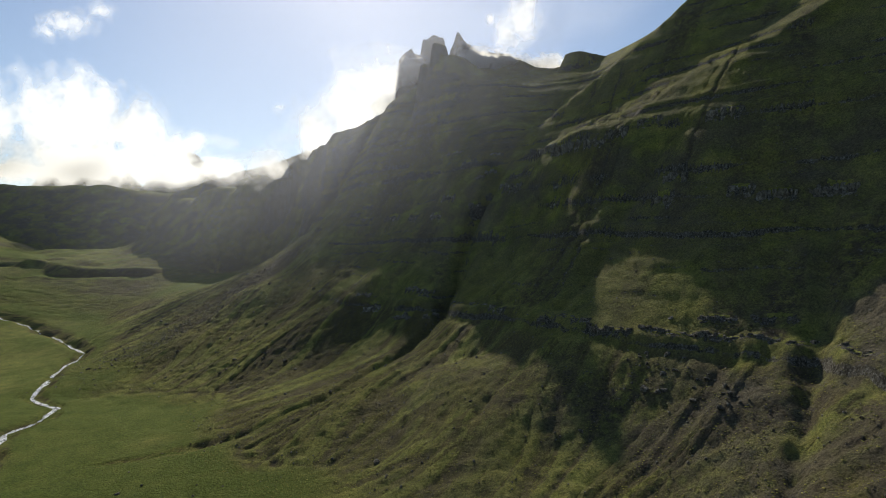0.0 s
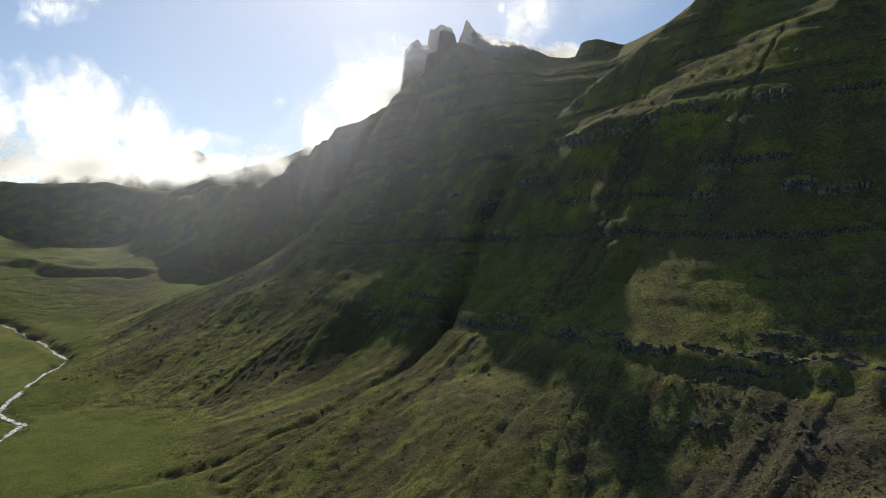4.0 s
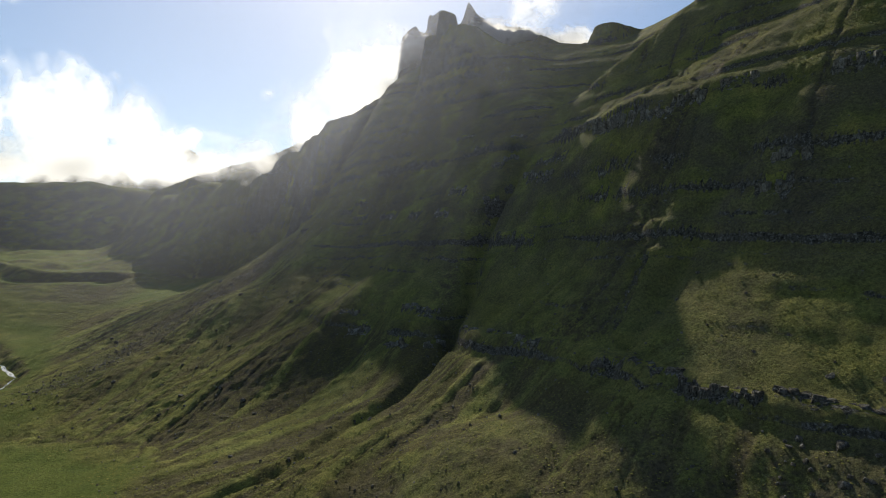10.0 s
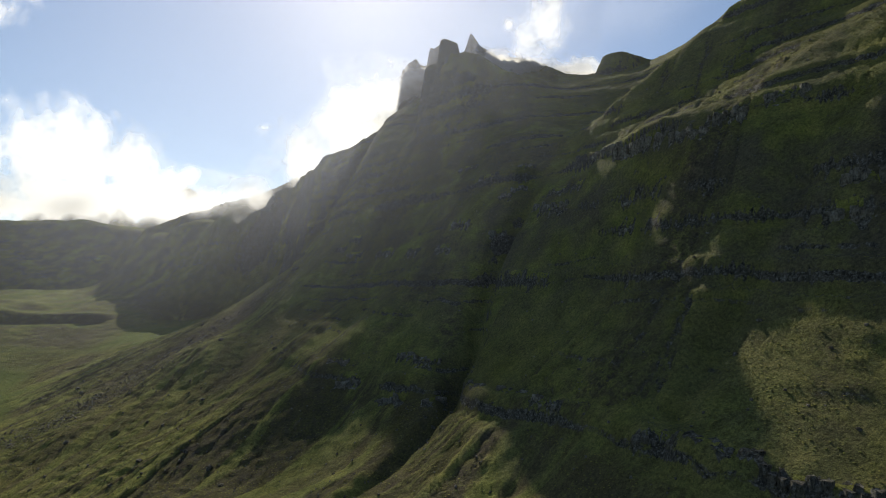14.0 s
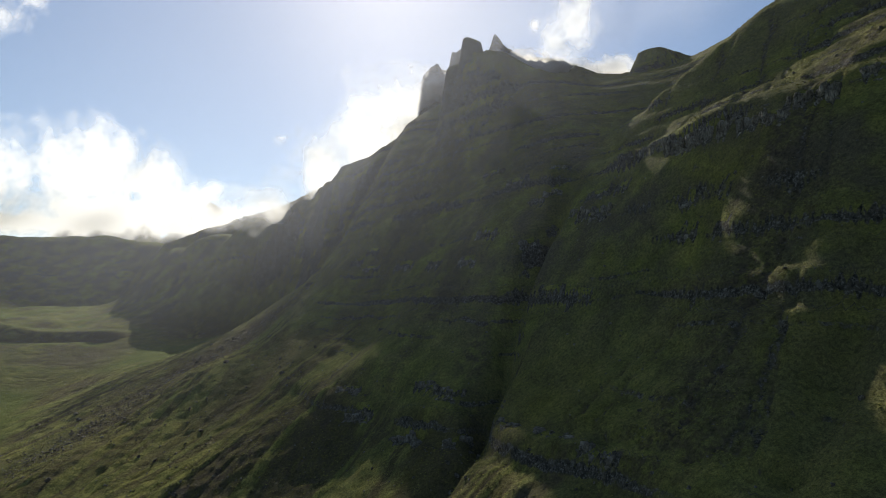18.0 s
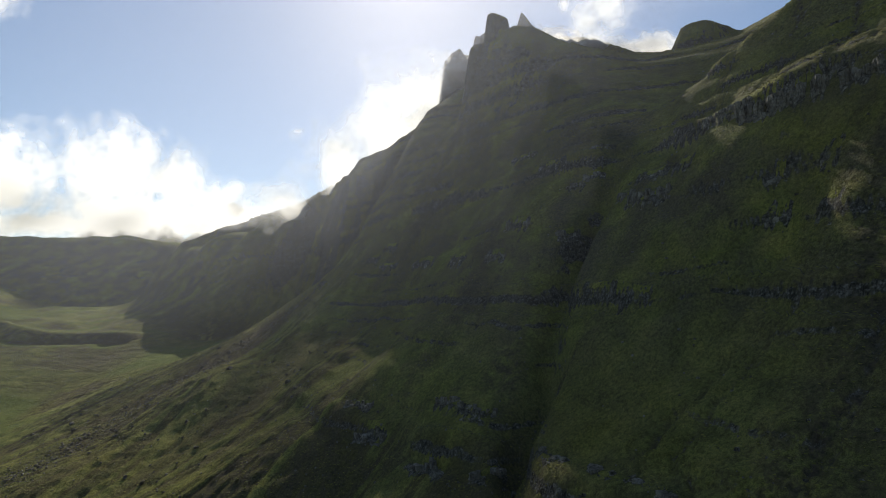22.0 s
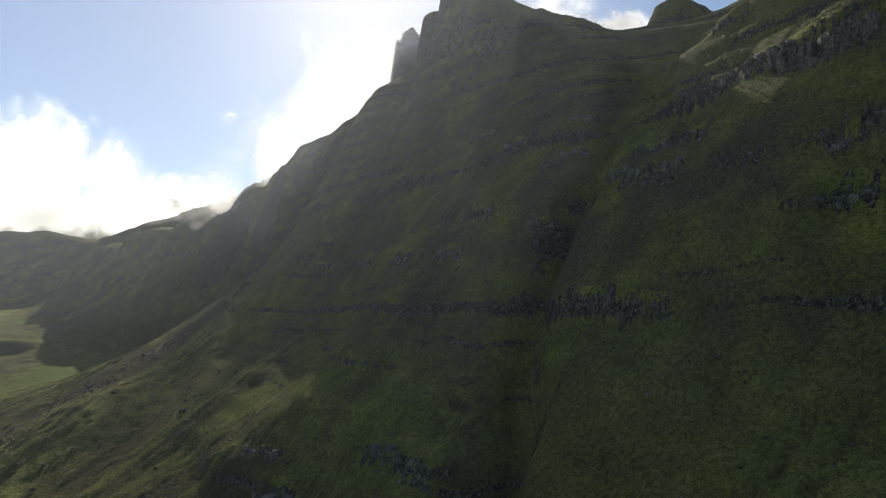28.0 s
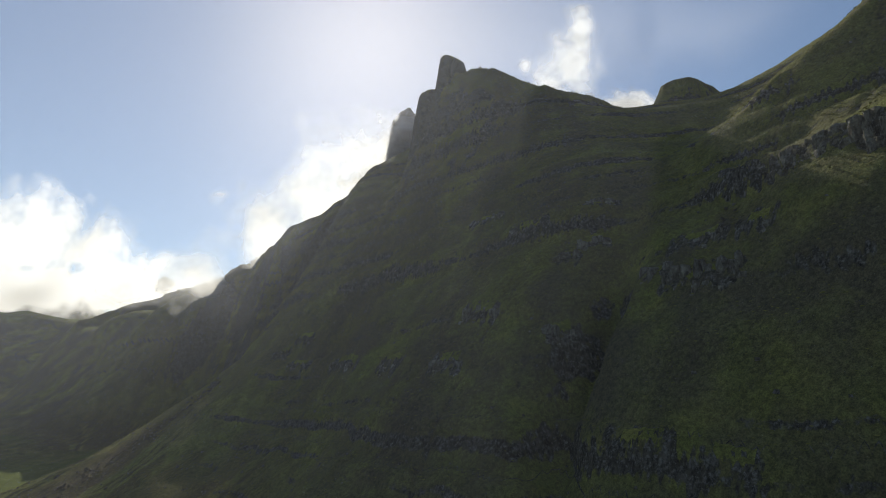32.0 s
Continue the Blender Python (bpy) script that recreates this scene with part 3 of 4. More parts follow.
def sheet(name, gx, gy, z, mat, **attributes):
    ny, nx = z.shape
    me = bpy.data.meshes.new(name)
    gxx, gyy = np.meshgrid(gx, gy)
    me.vertices.add(nx * ny)
    me.vertices.foreach_set("co", np.stack([gxx, gyy, z], -1).astype(np.float32).ravel())
    i = np.arange(nx * ny).reshape(ny, nx)
    quads = np.stack([i[:-1, :-1], i[:-1, 1:], i[1:, 1:], i[1:, :-1]], -1).reshape(-1, 4)
    me.loops.add(quads.size)
    me.loops.foreach_set("vertex_index", quads.ravel().astype(np.int32))
    me.polygons.add(len(quads))
    me.polygons.foreach_set("loop_start", np.arange(0, quads.size, 4, dtype=np.int32))
    me.update(calc_edges=True)
    me.polygons.foreach_set("use_smooth", np.ones(len(quads), dtype=bool))
    for key, v in attributes.items():
        me.attributes.new(key, "FLOAT", "POINT").data.foreach_set("value", v.astype(np.float32).ravel())
    me.materials.append(mat)
    me.validate()
    return new(name, me)


# grey-brown mask: heath plus painted greying of the slopes that lie in shade
ground = tagged(sheet("ground", GX, GY, Z2, TURF, rock=ROCK, ledge=np.clip(LEDGE, -9, 9), on_ledge=ON_LEDGE, scree=SCREE, rill=np.clip(np.minimum(abs(RILL) * 2.2, abs(FURROW) * 3.0), 0, 1), loose=LOOSE, streak=STREAK, meadow=MEADOW, heath_veil=(0.1 + 0.28 * (1 - FAN) + 0.5 * (1 - smooth(-420, -380, X)) * smooth(740, 800, Y) + 0.5 * smooth(85, 125, BASE) * (1 - 0.65 * smooth(165, 185, BASE) * smooth(60, 80, X)) + 0.7 * smooth(60, 100, X) * (1 - smooth(200, 250, Y))) * (1 - MEADOW)), "steep grassy mountainside with broken basalt bands and a green valley floor", "mountainside", kind="structure")


def height_at(x, y):
    """The finished ground's height, and its slope in x and y."""
    j = int(np.clip(np.searchsorted(GX, x) - 1, 0, len(GX) - 2))
    i = int(np.clip(np.searchsorted(GY, y) - 1, 0, len(GY) - 2))
    dx, dy = GX[j + 1] - GX[j], GY[i + 1] - GY[i]
    u, v = (x - GX[j]) / dx, (y - GY[i]) / dy
    a, b, c, d = Z2[i, j], Z2[i, j + 1], Z2[i + 1, j], Z2[i + 1, j + 1]
    return float((a * (1 - u) + b * u) * (1 - v) + (c * (1 - u) + d * u) * v), float((b - a) / dx), float((c - a) / dy)


SOFT_Y, SOFT_X = np.gradient(BASE, GY, GX)


def fall_line(x, y):
    j = int(np.clip(np.searchsorted(GX, x), 0, len(GX) - 1))
    i = int(np.clip(np.searchsorted(GY, y), 0, len(GY) - 1))
    g = Vector((SOFT_X[i, j], SOFT_Y[i, j]))
    return g.normalized() if g.length > 1e-6 else Vector((1, 0))


def part(name, me, parent, m, label=""):
    ob = new(name, me)
    ob.parent = parent
    ob.matrix_basis = m
    return tagged(ob, label)


# ---- cliffs of columnar basalt ----
def crag_mesh(seed, mat):
    """A rough block of broken rock one metre in radius and height, cracked into ledges."""
    rnd = random.Random(seed)
    bm = bmesh.new()
    n = rnd.choice((6, 7, 8))
    turn = [2 * math.pi * (k + rnd.uniform(-0.3, 0.3)) / n for k in range(n)]
    wide = [rnd.uniform(0.7, 1.25) for _ in range(n)]
    rings, w = [], 1.15
    for h in (0.0, 0.34, 0.4, 0.72, 0.8, 1.0):
        w *= rnd.uniform(0.82, 1.0) if h in (0.4, 0.8, 1.0) else rnd.uniform(0.97, 1.06)
        rings.append([bm.verts.new((w * r * math.cos(t) * rnd.uniform(0.86, 1.14), w * r * math.sin(t) * rnd.uniform(0.86, 1.14), h + rnd.uniform(-0.05, 0.05))) for t, r in zip(turn, wide)])
    for lo, hi in zip(rings, rings[1:]):
        for k in range(n):
            bm.faces.new((lo[k], lo[(k + 1) % n], hi[(k + 1) % n], hi[k]))
    bm.faces.new(rings[-1])
    bm.faces.new(rings[0][::-1])
    me = bpy.data.meshes.new("crag")
    bm.to_mesh(me)
    bm.free()
    me.materials.append(mat)
    return me


CRAGS = {mat: [crag_mesh(k, mat) for k in range(18)] for mat in (BASALT, LICHENED)}


BARE = []  # where rock faces stand: x, y


def outcrop(x, y, length, high, label, mat=BASALT, rnd=random.Random(11)):
    """A broken cliff of rough blocks along the contour through (x, y)."""
    z0 = height_at(x, y)[0]
    top = new("rock_outcrop")
    top.location = (x, y, z0)
    inverse = Matrix.Translation((-x, -y, -z0))
    for side in (1, -1):
        px, py, run = x, y, 0.0 if side == 1 else 1.6
        while run < length / 2:
            g = fall_line(px, py)
            t = Vector((-g.y, g.x)) * side
            step = rnd.uniform(0.9, 1.7)
            px, py, run = px + t.x * step, py + t.y * step, run + step
            j, i = min(int(np.searchsorted(GX, px)), len(GX) - 1), min(int(np.searchsorted(GY, py)), len(GY) - 1)
            miss = z0 - BASE_AT(px, py)
            slope = max(math.hypot(SOFT_X[i, j], SOFT_Y[i, j]), 0.3)
            k = max(-1.2, min(1.2, 0.4 * miss / slope))
            px, py = px + g.x * k, py + g.y * k
            if rnd.random() < 0.12:
                continue
            for back, share in ((rnd.uniform(-0.5, 0.4), rnd.uniform(0.35, 0.7)), (rnd.uniform(0.8, 1.9), 1.0)):
                r = rnd.uniform(0.7, 1.5)
                cx, cy = px + g.x * back, py + g.y * back
                low = height_at(cx - g.x * 2.2, cy - g.y * 2.2)[0] - 0.8
                tall = share * min(max(height_at(cx + g.x * 2.0, cy + g.y * 2.0)[0] - low + rnd.uniform(-1.6, 0.3), 1.2), high * 1.05)
                m = Matrix.Translation((cx, cy, low)) @ pose(0, 0, 0, rnd.uniform(-9, 9), rnd.uniform(-9, 9), rnd.uniform(0, 360)) @ Matrix.Diagonal((r * rnd.uniform(0.8, 1.4), r * rnd.uniform(0.8, 1.4), tall, 1))
                BARE.append((cx, cy))
                part("crag", rnd.choice(CRAGS[mat]), top, inverse @ m)
    g = fall_line(x, y)
    bm = bmesh.new()
    t = Vector((-g.y, g.x))
    rows = []
    for k in range(9):
        s = (k / 8 - 0.5) * length * 0.6
        edge = []
        for back, lift in ((0.2, -0.3), (1.0, 0.12), (2.2, 0.1), (3.4, -0.6)):
            b = back + rnd.uniform(-0.3, 0.3)
            px, py = x + t.x * s + g.x * b, y + t.y * s + g.y * b
            edge.append(bm.verts.new((px - x, py - y, height_at(px, py)[0] + lift - z0)))
        rows.append(edge)
    for lo, hi in zip(rows, rows[1:]):
        for k in range(3):
            bm.faces.new((lo[k], hi[k], hi[k + 1], lo[k + 1]))
    me = bpy.data.meshes.new("grass_cap")
    bm.to_mesh(me)
    bm.free()
    me.materials.append(TURF)
    me.polygons.foreach_set("use_smooth", [True] * len(me.polygons))
    part("grass_cap", me, top, Matrix.Identity(4), "turf growing over the lip of the cliff")
    return tagged(top, label, "rock outcrop", "cliff bands")


def BASE_AT(x, y):
    j, i = min(int(np.searchsorted(GX, x)), len(GX) - 1), min(int(np.searchsorted(GY, y)), len(GY) - 1)
    return float(BASE[i, j])


LOWER = "dark columnar basalt cliff under a grassy ledge of the lower slope"
for spot in ((80, 262, 26, 6), (100, 243, 30, 6.5), (122, 229, 28, 6.5), (138, 214, 12, 6)):
    outcrop(*spot, LOWER)
for spot in ((142, 190, 18, 5), (58, 299, 12, 4), (68, 279, 12, 4.5), (64, 286, 10, 4.5)):
    outcrop(*spot, "short broken basalt cliff in steep grass")
for spot in ((121, 243, 14, 2.6), (140, 231, 16, 2.6)):
    outcrop(*spot, "low dark rock step crossing sunlit grass")
for spot in ((-56, 447, 16, 4), (-28, 416, 20, 5), (-12, 423, 14, 5), (-24, 433, 14, 4.5), (-65, 460, 14, 4), (-8, 402, 12, 4), (8, 385, 16, 4.5), (22, 364, 16, 4.5), (33, 344, 12, 4)):
    outcrop(*spot, "grey lichened basalt outcrop beside the central gully", LICHENED)
for spot in ((56, 449, 20, 7), (50, 462, 10, 6), (62, 460, 16, 3.5), (69, 445, 10, 3.5)):
    outcrop(*spot, "tall grey columnar cliff at the edge of the gully", LICHENED)
for spot in ((27, 475, 10, 5), (5, 499, 14, 5), (34, 492, 8, 4), (-52, 567, 34, 3.5), (-27, 528, 20, 3.5), (-6, 492, 14, 4), (-84, 608, 20, 3)):
    outcrop(*spot, "pale grey stepped cliff on the shaded face below the peak", LICHENED)
for spot in ((24, 515, 16, 4), (44, 494, 10, 4), (49, 500, 12, 4), (12, 556, 20, 4)):
    outcrop(*spot, "weathered rock rib high on the shaded face", LICHENED)
for spot in ((33, 434, 16, 2.5), (44, 419, 12, 2.5)):
    outcrop(*spot, "dark wet rock band crossing the green slope")
for spot in ((75, 460, 16, 6), (83, 435, 20, 7), (90, 417, 18, 7), (96, 404, 16, 7), (106, 385, 20, 7), (119, 375, 16, 6), (135, 360, 16, 5)):
    outcrop(*spot, "columnar cliff under the sunlit grass shelf", LICHENED)
for spot in ((81, 395, 6, 4), (86, 379, 6, 4), (84, 401, 5, 4), (92, 386, 5, 4)):
    outcrop(*spot, "grey rocky knob with a grass cap on the steep slope", LICHENED)
for spot in ((155, 288, 14, 5), (168, 276, 16, 5.5), (188, 262, 18, 5), (126, 317, 14, 5), (134, 318, 12, 6), (165, 320, 20, 6)):
    outcrop(*spot, "long grey cliff band high on the mountainside", LICHENED)
for spot in ((-85, 621, 18, 4), (-98, 626, 14, 4), (-150, 664, 14, 4)):
    outcrop(*spot, "broken basalt ledge above the talus fan")


for bx, by in BARE:
    j, i = int(np.searchsorted(GX, bx)), int(np.searchsorted(GY, by))
    ROCK[i - 1:i + 1, j - 1:j + 1] = np.maximum(ROCK[i - 1:i + 1, j - 1:j + 1], 0.8)
ground.data.attributes["rock"].data.foreach_set("value", ROCK.astype(np.float32).ravel())


# ---- boulders ----
def boulder_mesh(seed):
    rnd = random.Random(seed)
    bm = bmesh.new()
    bmesh.ops.create_icosphere(bm, subdivisions=2, radius=1.0)
    cuts = [(Vector((rnd.uniform(-1, 1), rnd.uniform(-1, 1), rnd.uniform(-0.6, 1))).normalized(), rnd.uniform(0.45, 0.8)) for _ in range(8)]
    sx, sy, sz = rnd.uniform(0.8, 1.3), rnd.uniform(0.7, 1.1), rnd.uniform(0.55, 0.9)
    for v in bm.verts:
        for n, d in cuts:
            over = v.co.dot(n) - d
            if over > 0:
                v.co -= n * over
        v.co = Vector((v.co.x * sx, v.co.y * sy, v.co.z * sz)) * (1 + 0.06 * noise.noise(v.co * 2.5 + Vector((seed, 0, 0))))
    me = bpy.data.meshes.new("boulder")
    bm.to_mesh(me)
    bm.free()
    me.materials.append(BASALT)
    return me


BOULDERS = [boulder_mesh(40 + k) for k in range(12)]


def scatter(count, x0, x1, y0, y1, small, large, label, seed, keep):
    rnd = random.Random(seed)
    made = 0
    while made < count:
        x, y = rnd.uniform(x0, x1), rnd.uniform(y0, y1)
        z, gx, gy = height_at(x, y)
        if not keep(x, y, z):
            continue
        r = small * (large / small) ** (rnd.random() ** 2.2)
        ob = new("boulder", rnd.choice(BOULDERS))
        ob.matrix_basis = Matrix.Translation((x, y, z + 0.18 * r)) @ pose(0, 0, 0, rnd.uniform(-20, 20), rnd.uniform(-20, 20), rnd.uniform(0, 360)) @ Matrix.Diagonal((r, r, r, 1))
        tagged(ob, label, "boulder", "boulders on the mountainside")
        made += 1


scatter(110, -330, -90, 340, 660, 0.6, 2.2, "dark weathered boulder lying on the grassy talus fan", 21, lambda x, y, z: 6 < z < 85)
scatter(90, -150, 80, 130, 330, 0.5, 1.7, "lichened grey boulder half sunk in steep grass", 22, lambda x, y, z: z < 55)
scatter(45, 78, 110, 195, 245, 0.7, 2.6, "angular block of rubble fallen below the cliff", 23, lambda x, y, z: 38 < z < 58)
scatter(30, -75, 0, 290, 420, 0.6, 1.8, "dark rounded boulder in the stony gully bed", 24, lambda x, y, z: abs(near_line(np.array([x]), np.array([y]), CENTRAL)[0][0]) < 9)
scatter(25, 40, 190, 150, 330, 0.5, 1.6, "grey boulder perched among grass on the upper slope", 25, lambda x, y, z: z > 60)


def lumps(name, count, size, seed, mat, keep, label, box):
    """Many small stones or tufts in one mesh."""
    rs = np.random.RandomState(seed)
    x, y = rs.uniform(box[0], box[1], count * 3), rs.uniform(box[2], box[3], count * 3)
    j, i = np.clip(np.searchsorted(GX, x), 0, len(GX) - 1), np.clip(np.searchsorted(GY, y), 0, len(GY) - 1)
    ok = np.nonzero(keep(x, y, i, j, rs))[0][:count]
    x, y, i, j = x[ok], y[ok], i[ok], j[ok]
    x, y = GX[j] + rs.uniform(-0.4, 0.4, len(x)) * FINE, GY[i] + rs.uniform(-0.4, 0.4, len(x)) * FINE
    z = Z2[i, j]
    n = len(x)
    r = size[0] + (size[1] - size[0]) * rs.uniform(0, 1, n) ** 2
    shape = np.array([(1, 0, -0.5), (0.2, 0.9, -0.5), (-0.9, 0.3, -0.5), (-0.3, -0.9, -0.5), (0.7, 0.4, 0.45), (-0.5, 0.6, 0.6), (-0.5, -0.5, 0.5), (0.5, -0.6, 0.65)])
    shape = shape[None] * rs.uniform(0.75, 1.25, (n, 8, 3))
    ang = rs.uniform(0, 6.28, n)
    c, s = np.cos(ang)[:, None], np.sin(ang)[:, None]
    vx, vy, vz = shape[..., 0] * c - shape[..., 1] * s, shape[..., 0] * s + shape[..., 1] * c, shape[..., 2] * size[2]
    co = np.stack([x[:, None] + r[:, None] * vx, y[:, None] + r[:, None] * vy, z[:, None] + r[:, None] * (vz + 0.25)], -1).reshape(-1, 3)
    faces = np.array([(0, 1, 5, 4), (1, 2, 6, 5), (2, 3, 7, 6), (3, 0, 4, 7), (4, 5, 6, 7)])
    quads = (faces[None] + 8 * np.arange(n)[:, None, None]).reshape(-1, 4)
    me = bpy.data.meshes.new(name)
    me.vertices.add(len(co))
    me.vertices.foreach_set("co", co.astype(np.float32).ravel())
    me.loops.add(quads.size)
    me.loops.foreach_set("vertex_index", quads.ravel().astype(np.int32))
    me.polygons.add(len(quads))
    me.polygons.foreach_set("loop_start", np.arange(0, quads.size, 4, dtype=np.int32))
    me.update(calc_edges=True)
    me.materials.append(mat)
    return tagged(new(name, me), label, name.replace("_", " "), kind="stuff")


lumps("loose_stones", 5000, (0.2, 0.75, 1.0), 31, BASALT, lambda x, y, i, j, rs: (STEEP[i, j] > 0.12) & (rs.uniform(0, 1, len(x)) < 0.15 + 0.85 * SCREE[i, j]), "scattered grey stones and scree on the slopes", (-330, 190, 90, 640))
lumps("fan_stones", 3500, (0.3, 1.1, 1.0), 35, BASALT, lambda x, y, i, j, rs: (STEEP[i, j] > 0.1) & (rs.uniform(0, 1, len(x)) < 0.04 + 0.96 * TONGUE[i, j] ** 1.5), "dark stones strewn over the talus fan", (-330, -110, 400, 680))
lumps("tussocks", 105000, (0.16, 0.42, 0.42), 32, TUFT, lambda x, y, i, j, rs: (ROCK[i, j] < 0.3) & (STEEP[i, j] > 0.1) & (fractal(x, y, 18, 3, 33) > -0.35), "hummocky tussock grass covering the slopes", (-330, 180, 90, 690))


# ---- stream ----
def water_material():
    m, n, k, b = material("stream_water", 0.12)
    foam = ramp(n, k, tex(n, k, 0.6, 7, 0.7), (0.42, (0, 0, 0)), (0.58, (1, 1, 1)))
    k.new(mix(n, k, foam, (0.03, 0.04, 0.035), (0.75, 0.77, 0.78)), b.inputs["Base Color"])
    k.new(calc(n, k, "ADD", calc(n, k, "MULTIPLY", foam, 0.5), 0.1), b.inputs["Roughness"])
    b.inputs["Specular IOR Level"].default_value = 0.5
    bump(n, k, b, tex(n, k, 1.2, 5, 0.6), 0.6, 0.3)
    return m


def stream(line, half, label):
    pts = []
    for a, b in zip(line, line[1:]):
        steps = max(2, int(math.hypot(b[0] - a[0], b[1] - a[1]) / 2.5))
        pts += [Vector((a[0] + (b[0] - a[0]) * k / steps, a[1] + (b[1] - a[1]) * k / steps)) for k in range(steps)]
    bm = bmesh.new()
    last = None
    for k in range(1, len(pts) - 1):
        p = pts[k] + 1.6 * Vector((noise.noise((pts[k].x * 0.08, pts[k].y * 0.08, 3)), noise.noise((pts[k].x * 0.08, pts[k].y * 0.08, 9))))
        t = (pts[k + 1] - pts[k - 1]).normalized()
        side = Vector((-t.y, t.x))
        w = half * (0.75 + 0.6 * noise.noise((p.x * 0.11, p.y * 0.11, 1)))
        z = min(height_at(p.x + side.x * q, p.y + side.y * q)[0] for q in (-2, -1, 0, 1, 2)) + 0.45
        row = [bm.verts.new((p.x + side.x * w * q, p.y + side.y * w * q, z - 0.05 * abs(q))) for q in (-1.0, -0.4, 0.4, 1.0)]
        if last:
            for q in range(3):
                bm.faces.new((last[q], last[q + 1], row[q + 1], row[q]))
        last = row
    me = bpy.data.meshes.new("water")
    bm.to_mesh(me)
    bm.free()
    me.materials.append(water_material())
    return tagged(new("water", me), label, "stream", kind="structure")


stream(RIVER, 2.4, "shallow foaming stream winding along the valley floor")


# ---- clouds ----
def cloud(name, label, y, x0, x1, z0, z1, puffs, opacity, seed, gaps=()):
    """A bank of mist as a gently bulging sheet. puffs: x, z, their radii."""
    nx, nz = 56, 40
    u, v = np.meshgrid(np.linspace(x0, x1, nx), np.linspace(z0, z1, nz))
    dens = np.full(u.shape, -1.0)
    for px, pz, rx, rz, *thin in puffs:
        dens = np.maximum(dens, (thin[0] if thin else 1.3) - np.sqrt(((u - px) / rx) ** 2 + ((v - pz) / rz) ** 2))
    for px, pz, rx, rz, thin in gaps:
        dens = dens - thin * np.exp(-((u - px) / rx) ** 2 - ((v - pz) / rz) ** 2)
    rim = np.minimum(1 - abs(2 * (u - x0) / (x1 - x0) - 1), 1 - abs(2 * (v - z0) / (z1 - z0) - 1))
    dens = np.minimum(dens, rim * 9 - 1.0)
    ob = sheet(name, np.linspace(x0, x1, nx), np.linspace(z0, z1, nz), dens * 0, cloud_material(name, opacity, 9.0 / (z1 - z0)), veil=dens)
    deep = 0.05 * (x1 - x0) * fractal(u, v, 0.3 * (x1 - x0), 3, seed)
    ob.data.vertices.foreach_set("co", np.stack([u, y + deep, v], -1).astype(np.float32).ravel())
    ob.data.update()
    return tagged(ob, label, "cloud", kind="structure")


cloud("cloud_bank", "bright white cloud bank lying on the far mountains", 1830, -2500, -560, 280, 860,
      [(-2100, 560, 260, 150), (-1700, 540, 300, 180), (-1300, 560, 230, 165), (-1060, 500, 150, 130), (-900, 440, 160, 80), (-1400, 392, 900, 58), (-780, 400, 160, 40), (-1200, 425, 190, 60, 1.9), (-960, 395, 150, 45, 1.7)], 0.97, 3, gaps=((-815, 452, 75, 26, 0.6), (-1112, 480, 60, 24, 0.5)))
cloud("ridge_cloud", "white mist pouring over the ridge beside the peak", 892, -420, -20, 130, 470,
      [(-90, 320, 55, 110), (-140, 315, 65, 95), (-205, 300, 70, 75, 1.0), (-285, 250, 80, 45, 0.95), (-345, 235, 60, 30, 0.95), (-270, 345, 22, 10, 0.8)], 0.9, 5)
cloud("saddle_mist", "thin white mist in the saddle behind the peak", 722, 5, 175, 310, 392, [(45, 358, 30, 16, 1.6), (92, 351, 38, 14, 1.6), (138, 351, 24, 13, 1.5)], 0.85, 7)
cloud("spire_mist", "thin mist clinging to the rock spires", 818, -125, 15, 270, 420, [(-72, 345, 32, 45), (-48, 378, 26, 20), (-88, 315, 30, 40)], 0.8, 8)
cloud("wisp", "torn white wisp rising over the spires", 815, 50, 180, 370, 540, [(115, 450, 28, 40), (95, 430, 20, 25), (128, 490, 16, 40), (70, 452, 8, 10)], 0.6, 9)
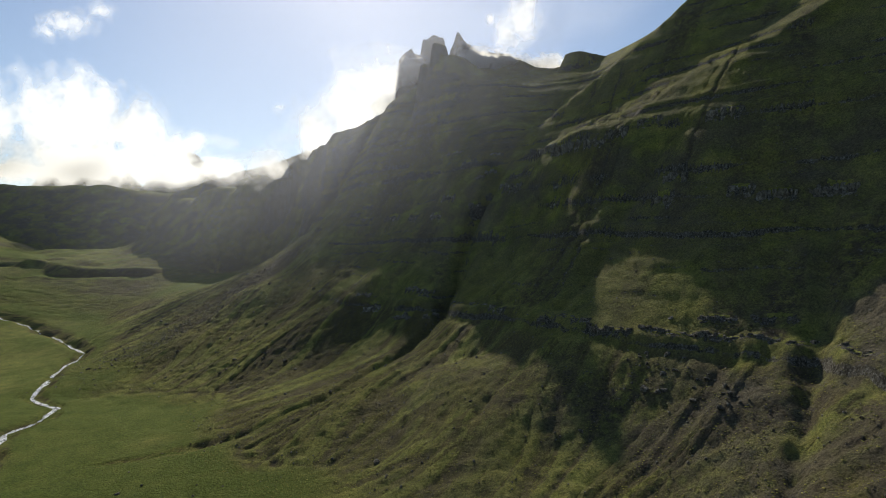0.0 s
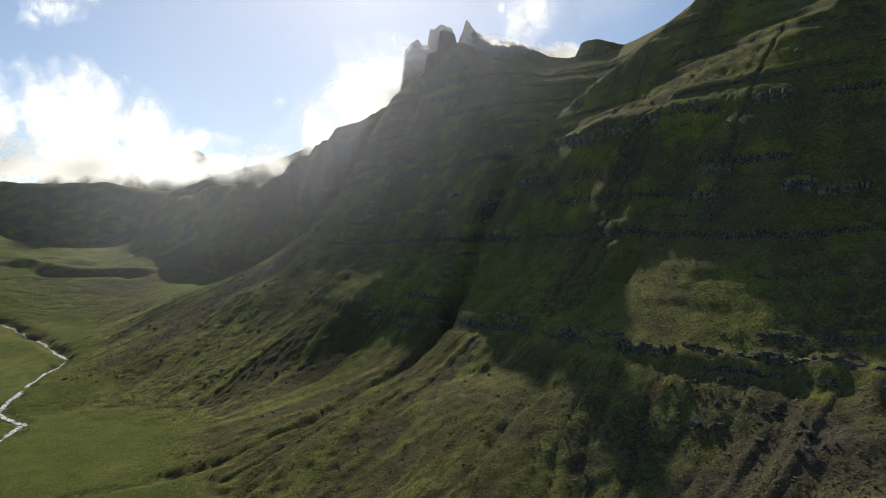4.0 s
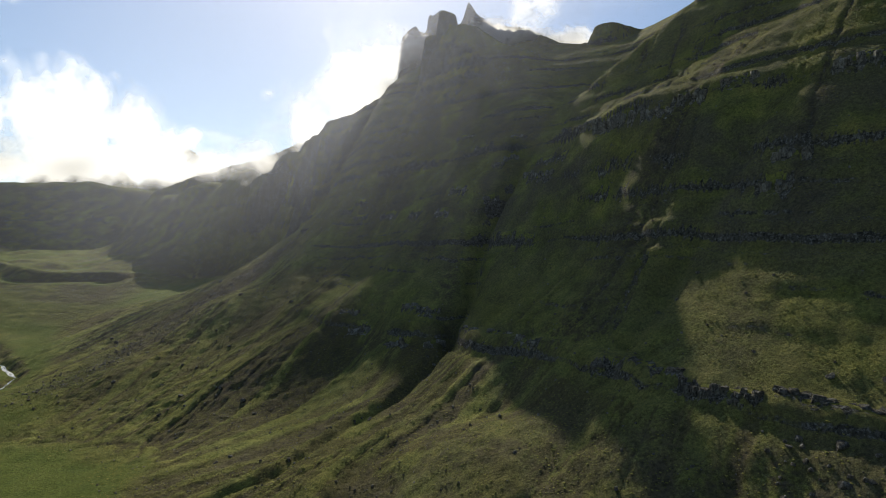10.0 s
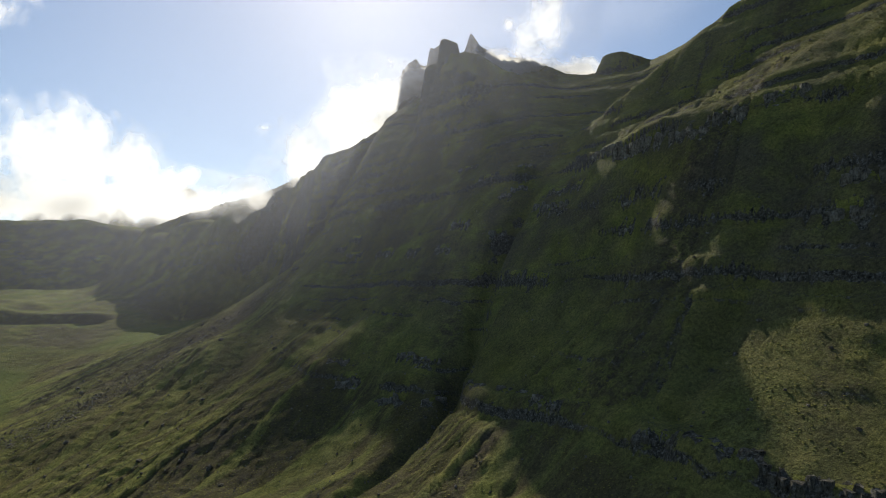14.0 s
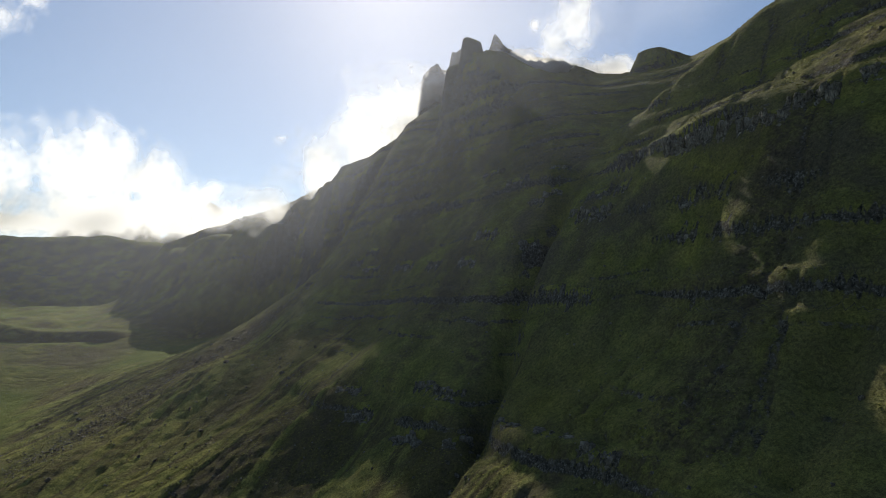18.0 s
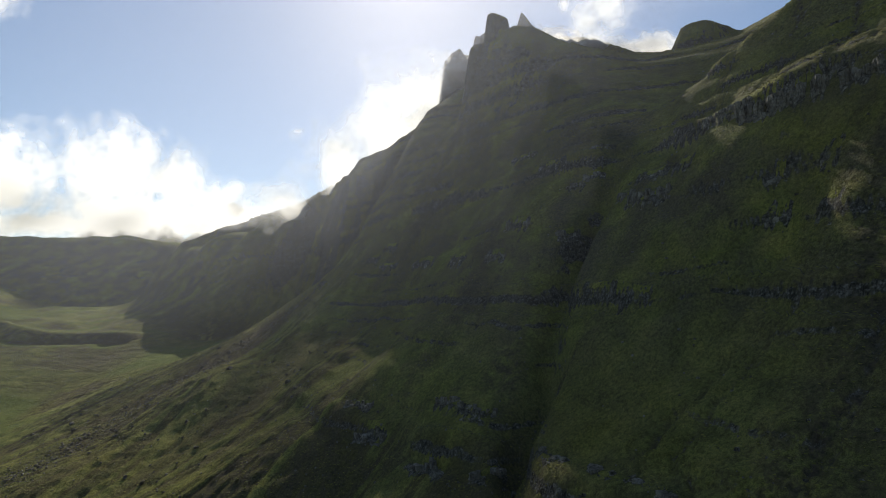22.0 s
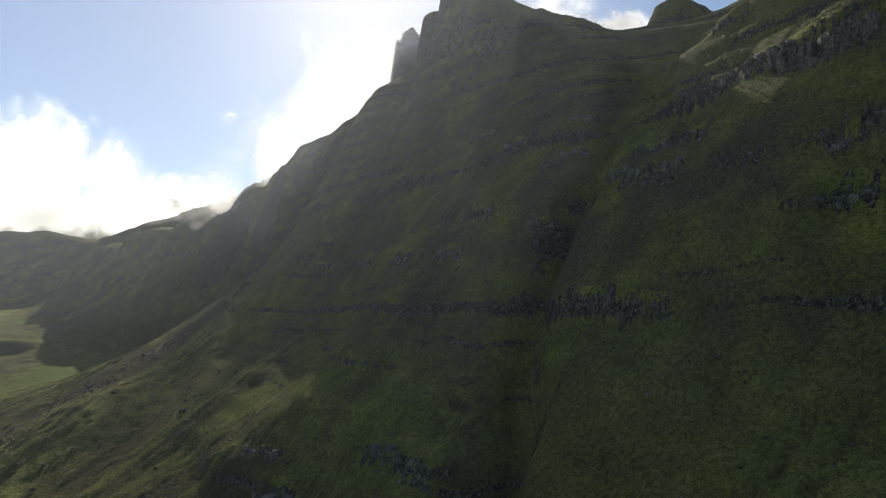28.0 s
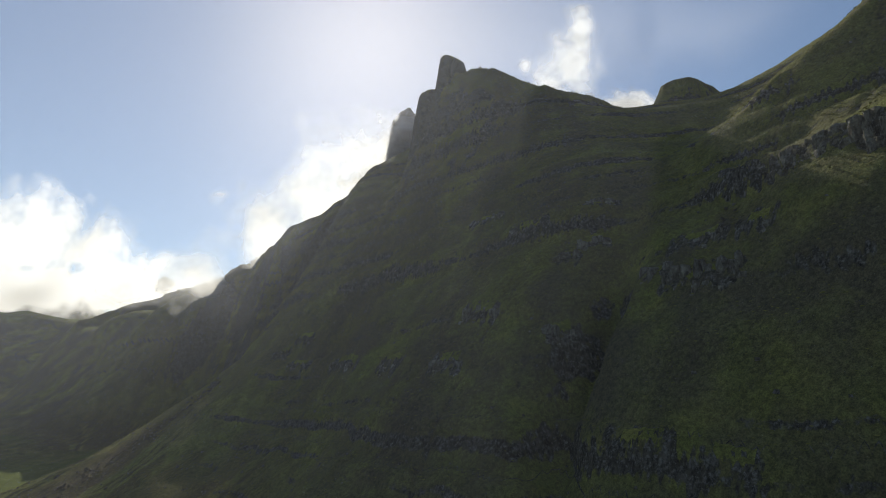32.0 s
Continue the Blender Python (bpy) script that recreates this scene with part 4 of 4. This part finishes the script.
cloud("high_wisp", "small torn white cloud drifting over the valley", 600, -495, -315, 312, 392, [(-405, 353, 37, 16, 1.1), (-370, 366, 23, 12, 0.95), (-432, 344, 21, 11, 0.9)], 0.5, 11)


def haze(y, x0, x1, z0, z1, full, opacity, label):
    """A sheet added to imitate haze and glare, thinning out towards the ground and its rims; full: how far above the
    ground it is at its thickest.
    """
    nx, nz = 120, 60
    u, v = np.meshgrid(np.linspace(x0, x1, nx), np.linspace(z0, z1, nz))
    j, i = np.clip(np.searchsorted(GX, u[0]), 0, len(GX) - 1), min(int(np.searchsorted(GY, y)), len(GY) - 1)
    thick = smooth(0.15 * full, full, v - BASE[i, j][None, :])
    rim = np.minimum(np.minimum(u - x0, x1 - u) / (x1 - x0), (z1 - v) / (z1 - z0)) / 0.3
    ob = sheet("haze", np.linspace(x0, x1, nx), np.linspace(z0, z1, nz), u * 0, haze_veil_material(opacity), veil=thick * smooth(0, 1, rim))
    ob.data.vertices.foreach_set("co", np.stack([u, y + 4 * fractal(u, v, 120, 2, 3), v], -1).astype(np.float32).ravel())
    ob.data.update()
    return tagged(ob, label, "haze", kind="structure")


def haze_veil_material(opacity):
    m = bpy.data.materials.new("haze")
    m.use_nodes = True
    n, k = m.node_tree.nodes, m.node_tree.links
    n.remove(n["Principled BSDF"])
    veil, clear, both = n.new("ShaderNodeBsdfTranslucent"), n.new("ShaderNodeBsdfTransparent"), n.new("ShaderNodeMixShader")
    # blue-white tint of scattered light, put into the sheet's own colour
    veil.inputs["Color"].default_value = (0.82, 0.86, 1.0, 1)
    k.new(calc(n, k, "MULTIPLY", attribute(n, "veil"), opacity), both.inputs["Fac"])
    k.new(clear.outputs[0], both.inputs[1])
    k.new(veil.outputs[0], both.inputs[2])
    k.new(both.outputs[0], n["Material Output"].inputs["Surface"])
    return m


# added sheets imitate haze and lens glare over the land behind them
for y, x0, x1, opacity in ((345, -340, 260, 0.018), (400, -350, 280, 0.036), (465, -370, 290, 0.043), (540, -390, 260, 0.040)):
    haze(y, x0, x1, 20, 620, 150, opacity, "added veil sheet imitating haze and sun glare before the mountain")
haze(700, -230, 330, 150, 480, 60, 0.16, "added veil sheet imitating haze between the peak and the spires")
haze(835, -1500, 60, 60, 560, 160, 0.018, "added blue-tinted veil sheet imitating haze over the valley head")
